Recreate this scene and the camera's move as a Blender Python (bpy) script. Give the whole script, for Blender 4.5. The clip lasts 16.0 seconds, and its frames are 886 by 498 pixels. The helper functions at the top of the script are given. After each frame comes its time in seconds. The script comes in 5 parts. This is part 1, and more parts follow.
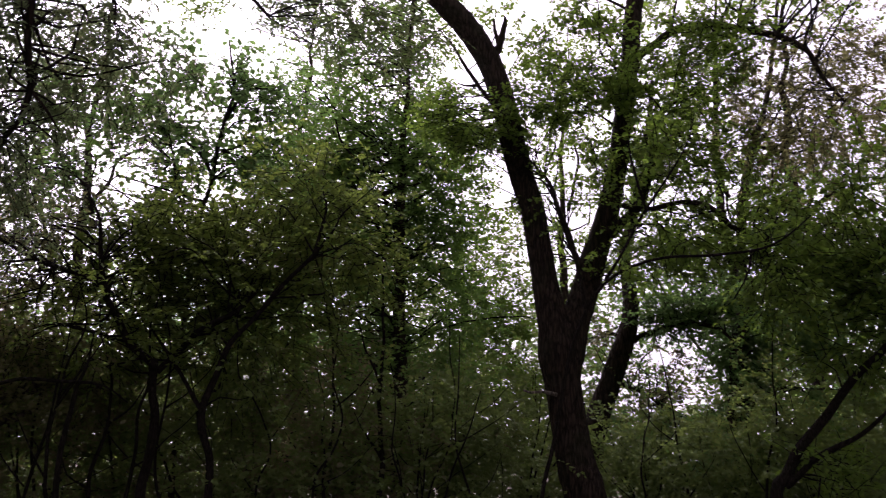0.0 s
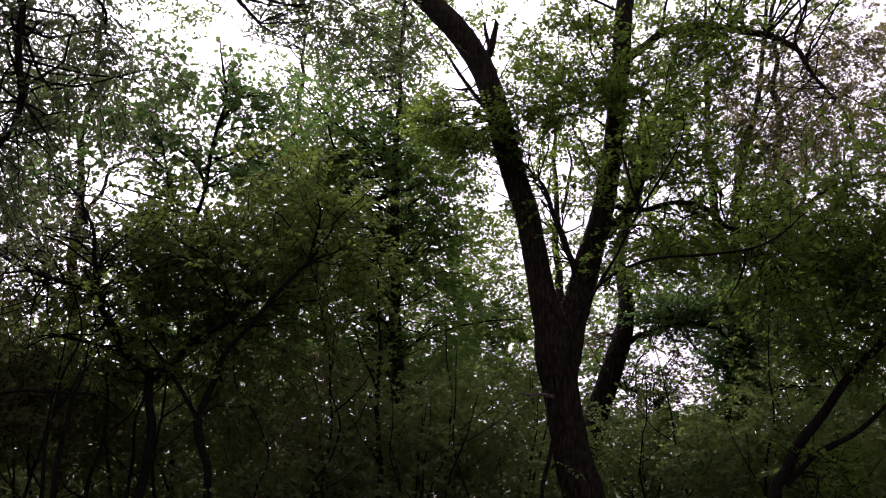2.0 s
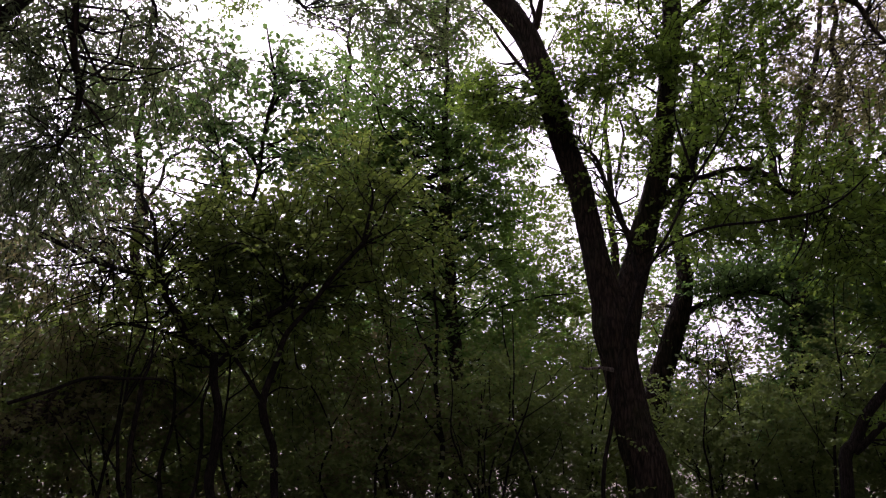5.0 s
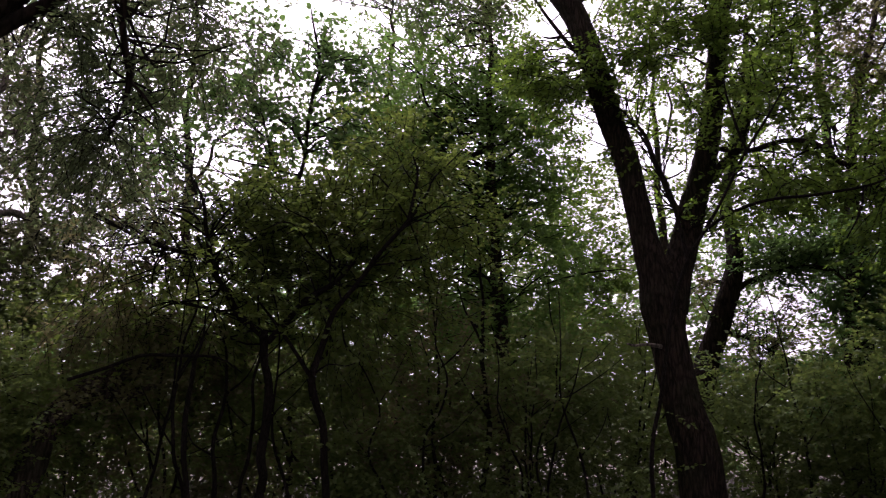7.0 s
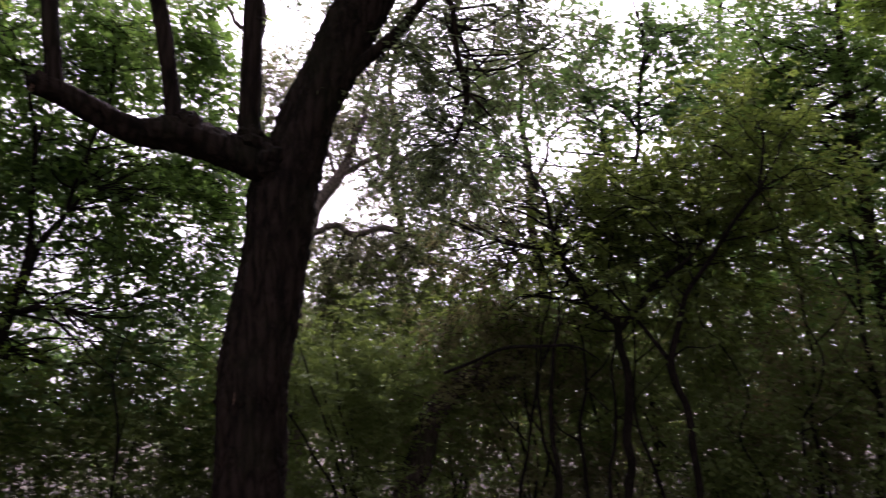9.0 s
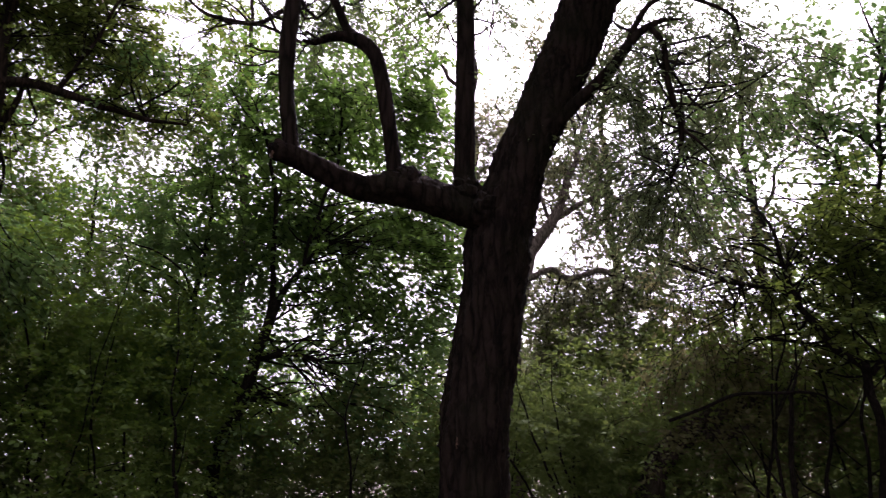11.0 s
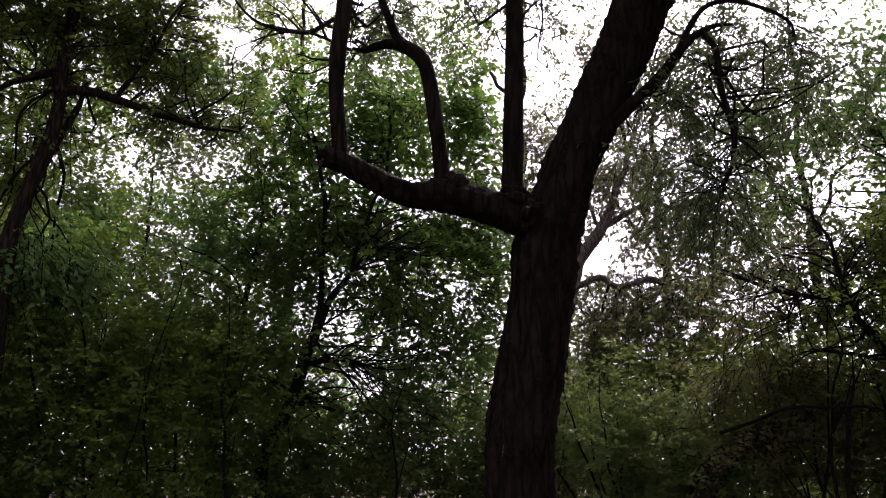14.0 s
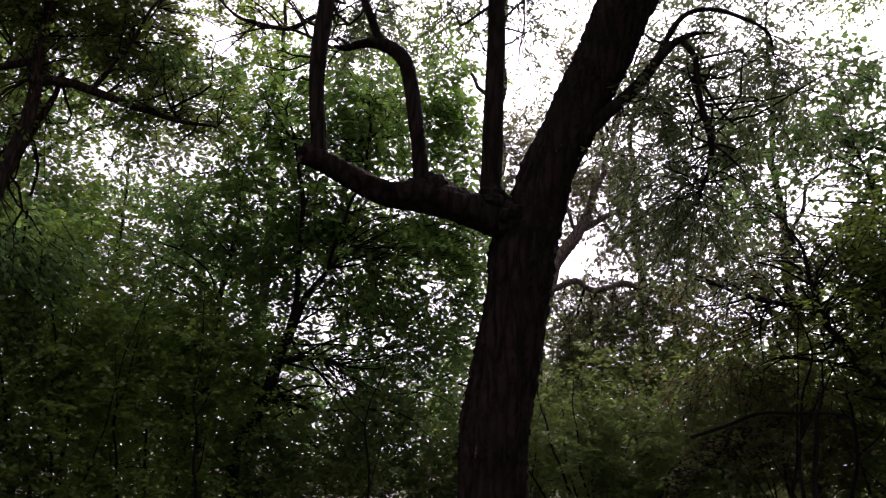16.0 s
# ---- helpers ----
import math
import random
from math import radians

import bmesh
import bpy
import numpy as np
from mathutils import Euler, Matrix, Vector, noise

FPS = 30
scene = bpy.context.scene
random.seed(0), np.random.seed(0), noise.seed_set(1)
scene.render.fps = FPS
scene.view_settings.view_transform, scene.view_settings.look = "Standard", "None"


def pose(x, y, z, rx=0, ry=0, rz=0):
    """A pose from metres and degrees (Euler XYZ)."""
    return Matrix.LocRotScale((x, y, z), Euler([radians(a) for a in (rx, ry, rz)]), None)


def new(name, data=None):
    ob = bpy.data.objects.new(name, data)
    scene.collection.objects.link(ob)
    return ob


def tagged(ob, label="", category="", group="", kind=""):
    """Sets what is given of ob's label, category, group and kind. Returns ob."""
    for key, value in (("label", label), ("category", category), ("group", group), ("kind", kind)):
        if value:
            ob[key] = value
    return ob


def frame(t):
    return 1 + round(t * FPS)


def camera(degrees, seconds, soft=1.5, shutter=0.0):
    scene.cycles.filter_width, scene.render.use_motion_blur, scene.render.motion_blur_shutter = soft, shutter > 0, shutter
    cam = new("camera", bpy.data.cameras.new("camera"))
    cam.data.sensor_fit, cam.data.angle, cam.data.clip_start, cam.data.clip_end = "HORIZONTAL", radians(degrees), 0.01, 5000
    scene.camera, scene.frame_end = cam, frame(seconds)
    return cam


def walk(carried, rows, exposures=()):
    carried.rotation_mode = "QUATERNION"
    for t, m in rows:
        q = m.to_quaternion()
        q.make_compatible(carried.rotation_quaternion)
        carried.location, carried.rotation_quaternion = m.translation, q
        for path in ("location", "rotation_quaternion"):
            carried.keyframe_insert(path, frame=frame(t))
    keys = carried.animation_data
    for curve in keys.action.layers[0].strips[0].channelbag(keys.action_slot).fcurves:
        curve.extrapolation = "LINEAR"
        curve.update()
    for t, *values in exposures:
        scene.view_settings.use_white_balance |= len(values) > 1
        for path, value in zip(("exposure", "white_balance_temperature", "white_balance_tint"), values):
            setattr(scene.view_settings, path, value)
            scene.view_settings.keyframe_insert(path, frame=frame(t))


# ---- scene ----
cam = camera(56.99, 16.0, soft=1.1, shutter=0.7)

# The eye stays at one spot, 1.6 m up, and turns from the forked maple to the pollarded willow.
PATH = [
    (0.0, pose(0, 0, 1.6, 104.01, -1.94, -0.48)),
    (0.5, pose(0, 0, 1.6, 103.84, -1.02, -1.44)),
    (1.0, pose(0, 0, 1.6, 104.05, -1.00, -1.36)),
    (1.5, pose(0, 0, 1.6, 104.30, -1.07, -1.04)),
    (2.0, pose(0, 0, 1.6, 104.30, -0.91, -0.59)),
    (2.5, pose(0, 0, 1.6, 104.20, -0.61, -0.09)),
    (3.0, pose(0, 0, 1.6, 103.96, -0.27, 0.69)),
    (3.5, pose(0, 0, 1.6, 103.69, 0.01, 1.44)),
    (4.0, pose(0, 0, 1.6, 103.62, 0.11, 2.22)),
    (6.5, pose(0, 0, 1.6, 101.16, 0.33, 5.71)),
    (7.0, pose(0, 0, 1.6, 101.12, 0.17, 6.78)),
    (7.5, pose(0, 0, 1.6, 100.99, 0.45, 9.47)),
    (8.0, pose(0, 0, 1.6, 100.02, 1.69, 17.18)),
    (8.5, pose(0, 0, 1.6, 99.79, 2.18, 25.53)),
    (9.0, pose(0, 0, 1.6, 100.57, 1.71, 31.34)),
    (9.5, pose(0, 0, 1.6, 101.03, 1.49, 35.07)),
    (10.0, pose(0, 0, 1.6, 101.96, 1.63, 40.06)),
    (10.2, pose(0, 0, 1.6, 102.48, 1.40, 41.86)),
    (12.3, pose(0, 0, 1.6, 104.61, -0.60, 48.75)),
    (12.5, pose(0, 0, 1.6, 104.58, -0.60, 48.97)),
    (13.0, pose(0, 0, 1.6, 104.53, -0.58, 49.29)),
    (13.5, pose(0, 0, 1.6, 104.47, -0.76, 49.45)),
    (14.0, pose(0, 0, 1.6, 104.43, -0.91, 49.53)),
    (14.5, pose(0, 0, 1.6, 104.51, -0.77, 49.53)),
    (15.0, pose(0, 0, 1.6, 104.38, -0.88, 49.28)),
    (15.5, pose(0, 0, 1.6, 104.36, -1.27, 48.86)),
    (16.0, pose(0, 0, 1.6, 104.50, -1.70, 47.68)),
]
walk(cam, PATH, exposures=[(0.0, 2.2, 6250, 40), (3.0, 2.1, 6250, 40), (6.4, 2.1, 6250, 40), (8.2, 2.1, 6250, 39), (9.1, 2.65, 6200, 40), (10.2, 2.78, 6200, 40), (12.3, 2.25, 6250, 38), (16.0, 2.25, 6250, 38)])

# ---- overcast sky and a weak, wide sun ----
SUN_HEIGHT, SUN_TURN = radians(50), radians(-25)
world = bpy.data.worlds.new("overcast_sky")
scene.world = world
world.use_nodes = True
wn, wl = world.node_tree.nodes, world.node_tree.links
sky = wn.new("ShaderNodeTexSky")
sky.sky_type, sky.sun_disc = "NISHITA", False
sky.sun_elevation, sky.sun_rotation = SUN_HEIGHT, SUN_TURN
sky.air_density, sky.dust_density, sky.ozone_density = 1.0, 6.0, 1.0
grey = wn.new("ShaderNodeHueSaturation")
grey.inputs["Saturation"].default_value = 0.12
wl.new(sky.outputs["Color"], grey.inputs["Color"])
cloud = wn.new("ShaderNodeMix")
cloud.data_type, cloud.blend_type = "RGBA", "LIGHTEN"
cloud.inputs["Factor"].default_value, cloud.inputs[7].default_value = 1.0, (4.8, 4.7, 4.85, 1)
wl.new(grey.outputs["Color"], cloud.inputs[6])
wl.new(cloud.outputs[2], wn["Background"].inputs["Color"])
wn["Background"].inputs["Strength"].default_value = 0.06

sun = new("sun", bpy.data.lights.new("sun", "SUN"))
sun.data.energy, sun.data.angle, sun.data.color = 0.9, radians(30), (1.0, 0.97, 0.93)
to_sun = Vector((math.sin(SUN_TURN) * math.cos(SUN_HEIGHT), math.cos(SUN_TURN) * math.cos(SUN_HEIGHT), math.sin(SUN_HEIGHT)))
sun.rotation_euler = to_sun.to_track_quat("Z", "Y").to_euler()


# ---- materials ----
def blank(name):
    m = bpy.data.materials.new(name)
    m.use_nodes = True
    m.node_tree.nodes.clear()
    return m, m.node_tree.nodes, m.node_tree.links


def leaf_material(name, dark, light, turned, through_share=0.35, single=False):
    """Leaf blades: a colour for each blade, drifting over the crown, some light coming through, a dull gloss."""
    m, n, l = blank(name)
    geo, coord = n.new("ShaderNodeNewGeometry"), n.new("ShaderNodeTexCoord")
    patch = n.new("ShaderNodeTexNoise")
    patch.inputs["Scale"].default_value, patch.inputs["Detail"].default_value = 0.9, 3.0
    l.new(coord.outputs["Object"], patch.inputs["Vector"])
    add = n.new("ShaderNodeMath")
    add.operation = "MULTIPLY_ADD"
    add.inputs[1].default_value = 0.34
    if single:
        l.new(n.new("ShaderNodeObjectInfo").outputs["Random"], add.inputs[0])
    else:
        l.new(geo.outputs["Random Per Island"], add.inputs[0])
    shift = n.new("ShaderNodeMath")
    shift.operation = "MULTIPLY_ADD"
    shift.inputs[1].default_value, shift.inputs[2].default_value = 1.1, -0.22
    l.new(patch.outputs["Fac"], shift.inputs[0])
    l.new(shift.outputs[0], add.inputs[2])
    ramp = n.new("ShaderNodeValToRGB")
    e = ramp.color_ramp.elements
    e[0].position, e[0].color = 0.1, (*dark, 1)
    e[1].position, e[1].color = 0.75, (*light, 1)
    t = e.new(0.97)
    t.color = (*turned, 1)
    l.new(add.outputs[0], ramp.inputs["Fac"])
    vein = n.new("ShaderNodeTexNoise")
    vein.inputs["Scale"].default_value, vein.inputs["Detail"].default_value = 70.0, 2.0
    l.new(coord.outputs["Object"], vein.inputs["Vector"])
    mix = n.new("ShaderNodeMix")
    mix.data_type, mix.blend_type = "RGBA", "MULTIPLY"
    mix.inputs["Factor"].default_value = 0.35
    l.new(ramp.outputs["Color"], mix.inputs[6])
    l.new(vein.outputs["Color"], mix.inputs[7])
    diff, back = n.new("ShaderNodeBsdfDiffuse"), n.new("ShaderNodeBsdfTranslucent")
    gain = n.new("ShaderNodeHueSaturation")
    gain.inputs["Hue"].default_value, gain.inputs["Saturation"].default_value, gain.inputs["Value"].default_value = 0.490, 1.08, 1.5
    l.new(mix.outputs[2], diff.inputs["Color"])
    l.new(mix.outputs[2], gain.inputs["Color"])
    l.new(gain.outputs["Color"], back.inputs["Color"])
    both = n.new("ShaderNodeMixShader")
    both.inputs[0].default_value = through_share
    l.new(diff.outputs[0], both.inputs[1])
    l.new(back.outputs[0], both.inputs[2])
    shine = n.new("ShaderNodeBsdfGlossy")
    shine.inputs["Roughness"].default_value = 0.5
    shine.inputs["Color"].default_value = (0.8, 0.85, 0.8, 1)
    top = n.new("ShaderNodeMixShader")
    top.inputs[0].default_value = 0.016
    l.new(both.outputs[0], top.inputs[1])
    l.new(shine.outputs[0], top.inputs[2])
    l.new(top.outputs[0], n.new("ShaderNodeOutputMaterial").inputs["Surface"])
    return m


def bark_material(name, furrow, ridge, moss, scale=1.0, moss_share=0.25):
    """Furrowed bark: grain drawn out along the stem, lichen and moss in patches, deep bump."""
    m, n, l = blank(name)
    coord, stretch = n.new("ShaderNodeTexCoord"), n.new("ShaderNodeMapping")
    stretch.inputs["Scale"].default_value = (9 * scale, 9 * scale, 1.6 * scale)
    l.new(coord.outputs["Object"], stretch.inputs["Vector"])
    cell = n.new("ShaderNodeTexVoronoi")
    cell.feature = "DISTANCE_TO_EDGE"
    cell.inputs["Scale"].default_value = 2.6
    grain = n.new("ShaderNodeTexNoise")
    grain.inputs["Scale"].default_value, grain.inputs["Detail"].default_value = 3.0, 6.0
    bent = n.new("ShaderNodeMix")
    bent.data_type, bent.blend_type = "RGBA", "LINEAR_LIGHT"
    bent.inputs["Factor"].default_value = 0.25
    l.new(stretch.outputs[0], grain.inputs["Vector"])
    l.new(stretch.outputs[0], bent.inputs[6])
    l.new(grain.outputs["Color"], bent.inputs[7])
    l.new(bent.outputs[2], cell.inputs["Vector"])
    height = n.new("ShaderNodeMath")
    height.operation = "MULTIPLY_ADD"
    height.inputs[1].default_value = 1.8
    l.new(cell.outputs["Distance"], height.inputs[0])
    l.new(grain.outputs["Fac"], height.inputs[2])
    ramp = n.new("ShaderNodeValToRGB")
    e = ramp.color_ramp.elements
    e[0].position, e[0].color = 0.45, (*furrow, 1)
    e[1].position, e[1].color = 1.05, (*ridge, 1)
    l.new(height.outputs[0], ramp.inputs["Fac"])
    patch = n.new("ShaderNodeTexNoise")
    patch.inputs["Scale"].default_value, patch.inputs["Detail"].default_value = 2.3, 5.0
    l.new(coord.outputs["Object"], patch.inputs["Vector"])
    edge = n.new("ShaderNodeMapRange")
    edge.inputs["From Min"].default_value, edge.inputs["From Max"].default_value = 0.5, 0.72
    edge.inputs["To Max"].default_value = moss_share * 2
    l.new(patch.outputs["Fac"], edge.inputs["Value"])
    mix = n.new("ShaderNodeMix")
    mix.data_type = "RGBA"
    mix.inputs[7].default_value = (*moss, 1)
    l.new(edge.outputs[0], mix.inputs["Factor"])
    l.new(ramp.outputs["Color"], mix.inputs[6])
    bump = n.new("ShaderNodeBump")
    bump.inputs["Strength"].default_value, bump.inputs["Distance"].default_value = 0.9, 0.02
    l.new(height.outputs[0], bump.inputs["Height"])
    bsdf = n.new("ShaderNodeBsdfPrincipled")
    bsdf.inputs["Roughness"].default_value = 0.9
    bsdf.inputs["Specular IOR Level"].default_value = 0.06
    l.new(mix.outputs[2], bsdf.inputs["Base Color"])
    l.new(bump.outputs[0], bsdf.inputs["Normal"])
    l.new(bsdf.outputs[0], n.new("ShaderNodeOutputMaterial").inputs["Surface"])
    return m


def plain_rough(name, one, two, scale, bump_depth=0.01):
    m, n, l = blank(name)
    coord, noi, fine = n.new("ShaderNodeTexCoord"), n.new("ShaderNodeTexNoise"), n.new("ShaderNodeTexNoise")
    noi.inputs["Scale"].default_value, noi.inputs["Detail"].default_value = scale, 6.0
    fine.inputs["Scale"].default_value, fine.inputs["Detail"].default_value = scale * 14, 4.0
    l.new(coord.outputs["Object"], noi.inputs["Vector"])
    l.new(coord.outputs["Object"], fine.inputs["Vector"])
    both = n.new("ShaderNodeMath")
    both.operation = "MULTIPLY"
    l.new(noi.outputs["Fac"], both.inputs[0])
    l.new(fine.outputs["Fac"], both.inputs[1])
    ramp = n.new("ShaderNodeValToRGB")
    e = ramp.color_ramp.elements
    e[0].position, e[0].color = 0.15, (*one, 1)
    e[1].position, e[1].color = 0.4, (*two, 1)
    l.new(both.outputs[0], ramp.inputs["Fac"])
    bump = n.new("ShaderNodeBump")
    bump.inputs["Distance"].default_value = bump_depth
    l.new(fine.outputs["Fac"], bump.inputs["Height"])
    bsdf = n.new("ShaderNodeBsdfPrincipled")
    bsdf.inputs["Roughness"].default_value = 0.95
    l.new(ramp.outputs["Color"], bsdf.inputs["Base Color"])
    l.new(bump.outputs[0], bsdf.inputs["Normal"])
    l.new(bsdf.outputs[0], n.new("ShaderNodeOutputMaterial").inputs["Surface"])
    return m


LEAF_TONES = {  # darkest, lightest and turned colour of the blades, share of light let through
    "maple_leaf": ((0.073, 0.128, 0.024), (0.130, 0.216, 0.040), (0.226, 0.198, 0.072), 0.55),
    "elm_leaf": ((0.063, 0.130, 0.031), (0.119, 0.217, 0.050), (0.197, 0.228, 0.082), 0.55),
    "deep_green_leaf": ((0.071, 0.147, 0.044), (0.122, 0.218, 0.061), (0.196, 0.190, 0.079), 0.45),
    "willow_leaf": ((0.060, 0.088, 0.037), (0.106, 0.142, 0.058), (0.150, 0.130, 0.062), 0.45),
    "pale_leaf": ((0.088, 0.127, 0.052), (0.165, 0.215, 0.086), (0.234, 0.208, 0.099), 0.5),
    "thicket_leaf": ((0.086, 0.124, 0.033), (0.122, 0.174, 0.046), (0.160, 0.138, 0.060), 0.46),
    "olive_leaf": ((0.079, 0.120, 0.028), (0.134, 0.190, 0.042), (0.204, 0.170, 0.060), 0.5),
    # far willow's leaves, distance haze mixed into the colour
    "hazed_tan_leaf": ((0.112, 0.128, 0.064), (0.188, 0.200, 0.101), (0.230, 0.185, 0.103), 0.55),
    "browning_leaf": ((0.082, 0.094, 0.036), (0.150, 0.146, 0.062), (0.225, 0.145, 0.076), 0.48),
}
LEAVES = {k: leaf_material(k, *v) for k, v in LEAF_TONES.items()}
ONE_LEAF = {k: leaf_material("single_" + k, *v, single=True) for k, v in LEAF_TONES.items()}
# Willow bark coloured darker than it is, shade on the near side included.
BARK_WILLOW_SHADED = bark_material("shaded_willow_bark", (0.0046, 0.0036, 0.0030), (0.0240, 0.0168, 0.0134), (0.0110, 0.0128, 0.0066), 0.6)
# Grey bark with shade put into its base colours.
BARK_GREY_SHADED = bark_material("shaded_grey_bark", (0.0085, 0.0070, 0.0056), (0.0390, 0.0275, 0.0210), (0.0187, 0.0221, 0.0110), 1.2)
# Pale wood of the broken stub; on the far willow its paleness is haze.
BARK_PALE_HAZED = bark_material("pale_and_hazed_bark", (0.045, 0.036, 0.029), (0.165, 0.138, 0.115), (0.07, 0.08, 0.045), 1.5)
BARK_DEAD = bark_material("dead_bark", (0.018, 0.014, 0.011), (0.085, 0.067, 0.052), (0.035, 0.040, 0.022), 1.0)
# Twigs and thin stems, near black to stand for their shaded fronts.
BARK_TWIG_SHADED = bark_material("shaded_twig_bark", (0.0066, 0.0054, 0.0044), (0.0228, 0.0178, 0.0144), (0.0132, 0.0156, 0.0078), 3.0, 0.15)
CUT_WOOD = plain_rough("cut_wood", (0.045, 0.022, 0.013), (0.17, 0.095, 0.058), 9.0)
SOIL = plain_rough("forest_floor", (0.030, 0.023, 0.015), (0.085, 0.062, 0.040), 3.0, 0.03)


# ---- mesh tools ----
def raw_mesh(name, verts, quads, smooth=False):
    """A mesh from arrays of corners and four-sided faces."""
    me = bpy.data.meshes.new(name)
    verts, quads = np.asarray(verts, np.float32), np.asarray(quads, np.int32)
    me.vertices.add(len(verts))
    me.vertices.foreach_set("co", verts.ravel())
    me.loops.add(quads.size)
    me.loops.foreach_set("vertex_index", quads.ravel())
    me.polygons.add(len(quads))
    me.polygons.foreach_set("loop_start", np.arange(0, quads.size, 4, dtype=np.int32))
    me.update(calc_edges=True)
    if smooth:
        me.polygons.foreach_set("use_smooth", np.ones(len(quads), bool))
    return me


def part(name, me, material, parent, label="", kind=""):
    """One mesh object under a thing or under a part."""
    ob = new(name, me)
    if not me.materials:
        me.materials.append(material)
    ob.parent = parent
    if parent is not None:
        ob.matrix_parent_inverse = Matrix.Translation(-Vector(base_of(parent)))
    return tagged(ob, label=label, kind=kind)


def base_of(ob):
    return ob.location if ob.parent is None else Vector((0, 0, 0))


def thing(name, base, label, category, group="", kind=""):
    ob = new(name)
    ob.empty_display_size = 0.2
    ob.location = base
    return tagged(ob, label=label, category=category, group=group, kind=kind)


def smooth_line(points, step):
    """Catmull-Rom through rows of x, y, z, radius."""
    p = np.asarray(points, float)
    p = np.vstack([2 * p[0] - p[1], p, 2 * p[-1] - p[-2]])
    p[0, 3], p[-1, 3] = p[1, 3], p[-2, 3]
    out = []
    for i in range(1, len(p) - 2):
        n = max(2, int(np.linalg.norm(p[i + 1, :3] - p[i, :3]) / step))
        t = np.linspace(0, 1, n, endpoint=False)[:, None]
        a, b, c, d = p[i - 1], p[i], p[i + 1], p[i + 2]
        out.append(0.5 * (2 * b + (c - a) * t + (2 * a - 5 * b + 4 * c - d) * t ** 2 + (3 * b - a - 3 * c + d) * t ** 3))
    return np.vstack(out + [p[-2:-1]])


def tube(points, sides=12, step=0.08, rough=0.05, ridges=0, wander=0.0, seed=0, grit=0.014):
    """A stem of round, uneven section along a line; ridges: furrows round it."""
    rs = np.random.RandomState(seed + 11)
    line = smooth_line(points, step)
    c, r = line[:, :3].copy(), np.maximum(line[:, 3], 0.002)
    run = np.concatenate([[0], np.cumsum(np.linalg.norm(np.diff(c, axis=0), axis=1))])
    if wander:
        for k in range(3):
            w = rs.uniform(1.5, 5) * (k + 1)
            c += wander / (k + 1) * np.sin(run[:, None] * w + rs.uniform(0, 6, 3)) * np.minimum(1, run / 0.3)[:, None]
    tan = np.gradient(c, axis=0)
    tan /= np.linalg.norm(tan, axis=1)[:, None] + 1e-9
    u = np.cross(tan[0], (0.3, 0.8, 0.5))
    verts = []
    a = np.linspace(0, 2 * np.pi, sides, endpoint=False)
    ph = rs.uniform(0, 6.28, 12)
    for i in range(len(c)):
        u = u - tan[i] * (u @ tan[i])
        u /= np.linalg.norm(u)
        v = np.cross(tan[i], u)
        s = run[i]
        rr = 1 + rough * (np.sin(2 * a + s * 1.7 + ph[0]) + 0.7 * np.sin(3 * a - s * 3.1 + ph[1]) + 0.6 * np.sin(a + s * 5.3 + ph[2])
                          + 0.4 * np.sin(5 * a + 9 * s + ph[3]))
        if ridges:
            twist = 1.1 * np.sin(s * 2.3 + ph[4] + 2 * a) + 0.8 * np.sin(s * 6.1 + ph[5] + 3 * a)
            rr += 0.055 * (np.abs(np.sin(ridges / 2 * a + twist)) - 0.6) + 0.03 * (np.abs(np.sin(ridges * 0.9 * a + 2 * twist + 4 * s)) - 0.6)
            rr += rs.normal(size=sides) * grit
            rr += 0.018 * np.sin(11 * s + 7 * a + ph[6]) * np.sin(23 * s - 4 * a + ph[7])
        verts.append(c[i] + (r[i] * rr)[:, None] * (np.cos(a)[:, None] * u + np.sin(a)[:, None] * v))
    n = len(c)
    verts = np.vstack(verts + [np.repeat(c[-1:] + tan[-1:] * r[-1] * 0.35, sides, 0) + 0.25 * (verts[-1] - c[-1])])
    k = np.arange(sides)
    k1 = (k + 1) % sides
    quads = np.vstack([np.stack([i * sides + k, i * sides + k1, (i + 1) * sides + k1, (i + 1) * sides + k], 1) for i in range(n)])
    top = n * sides
    cap = np.array([[top, top + i, top + i + 1, top + min(i + 2, sides - 1)] for i in range(1, sides - 2, 2)])
    return verts, np.vstack([quads, cap])


def stem(name, points, material, parent, label="", **kw):
    v, q = tube(points, **kw)
    return part(name, raw_mesh(name, v, q, True), material, parent, label)


def joined(pieces):
    vs, qs, n = [], [], 0
    for v, q in pieces:
        vs.append(v)
        qs.append(np.asarray(q) + n)
        n += len(v)
    return np.vstack(vs), np.vstack(qs)


LEAF_SHAPE = {  # share of length, half width, rise; two halves on one midrib
    "broad": ((0, 0, 0), (0.32, 0.36, 0.05), (0.72, 0.26, 0.03), (1, 0, -0.12), (0.72, -0.26, 0.03), (0.32, -0.36, 0.05)),
    "narrow": ((0, 0, 0), (0.3, 0.17, 0.03), (0.7, 0.13, 0.0), (1, 0, -0.1), (0.7, -0.13, 0.0), (0.3, -0.17, 0.03)),
}
LEAF_SHAPE["kite"] = ((0, 0, 0), (0.42, 0.32, 0.04), (1, 0, -0.1), (0.42, -0.32, 0.04))
LEAF_FILL = {"broad": 0.42, "narrow": 0.2, "kite": 0.31}


def unit(v):
    return v / (np.linalg.norm(v, axis=-1, keepdims=True) + 1e-9)


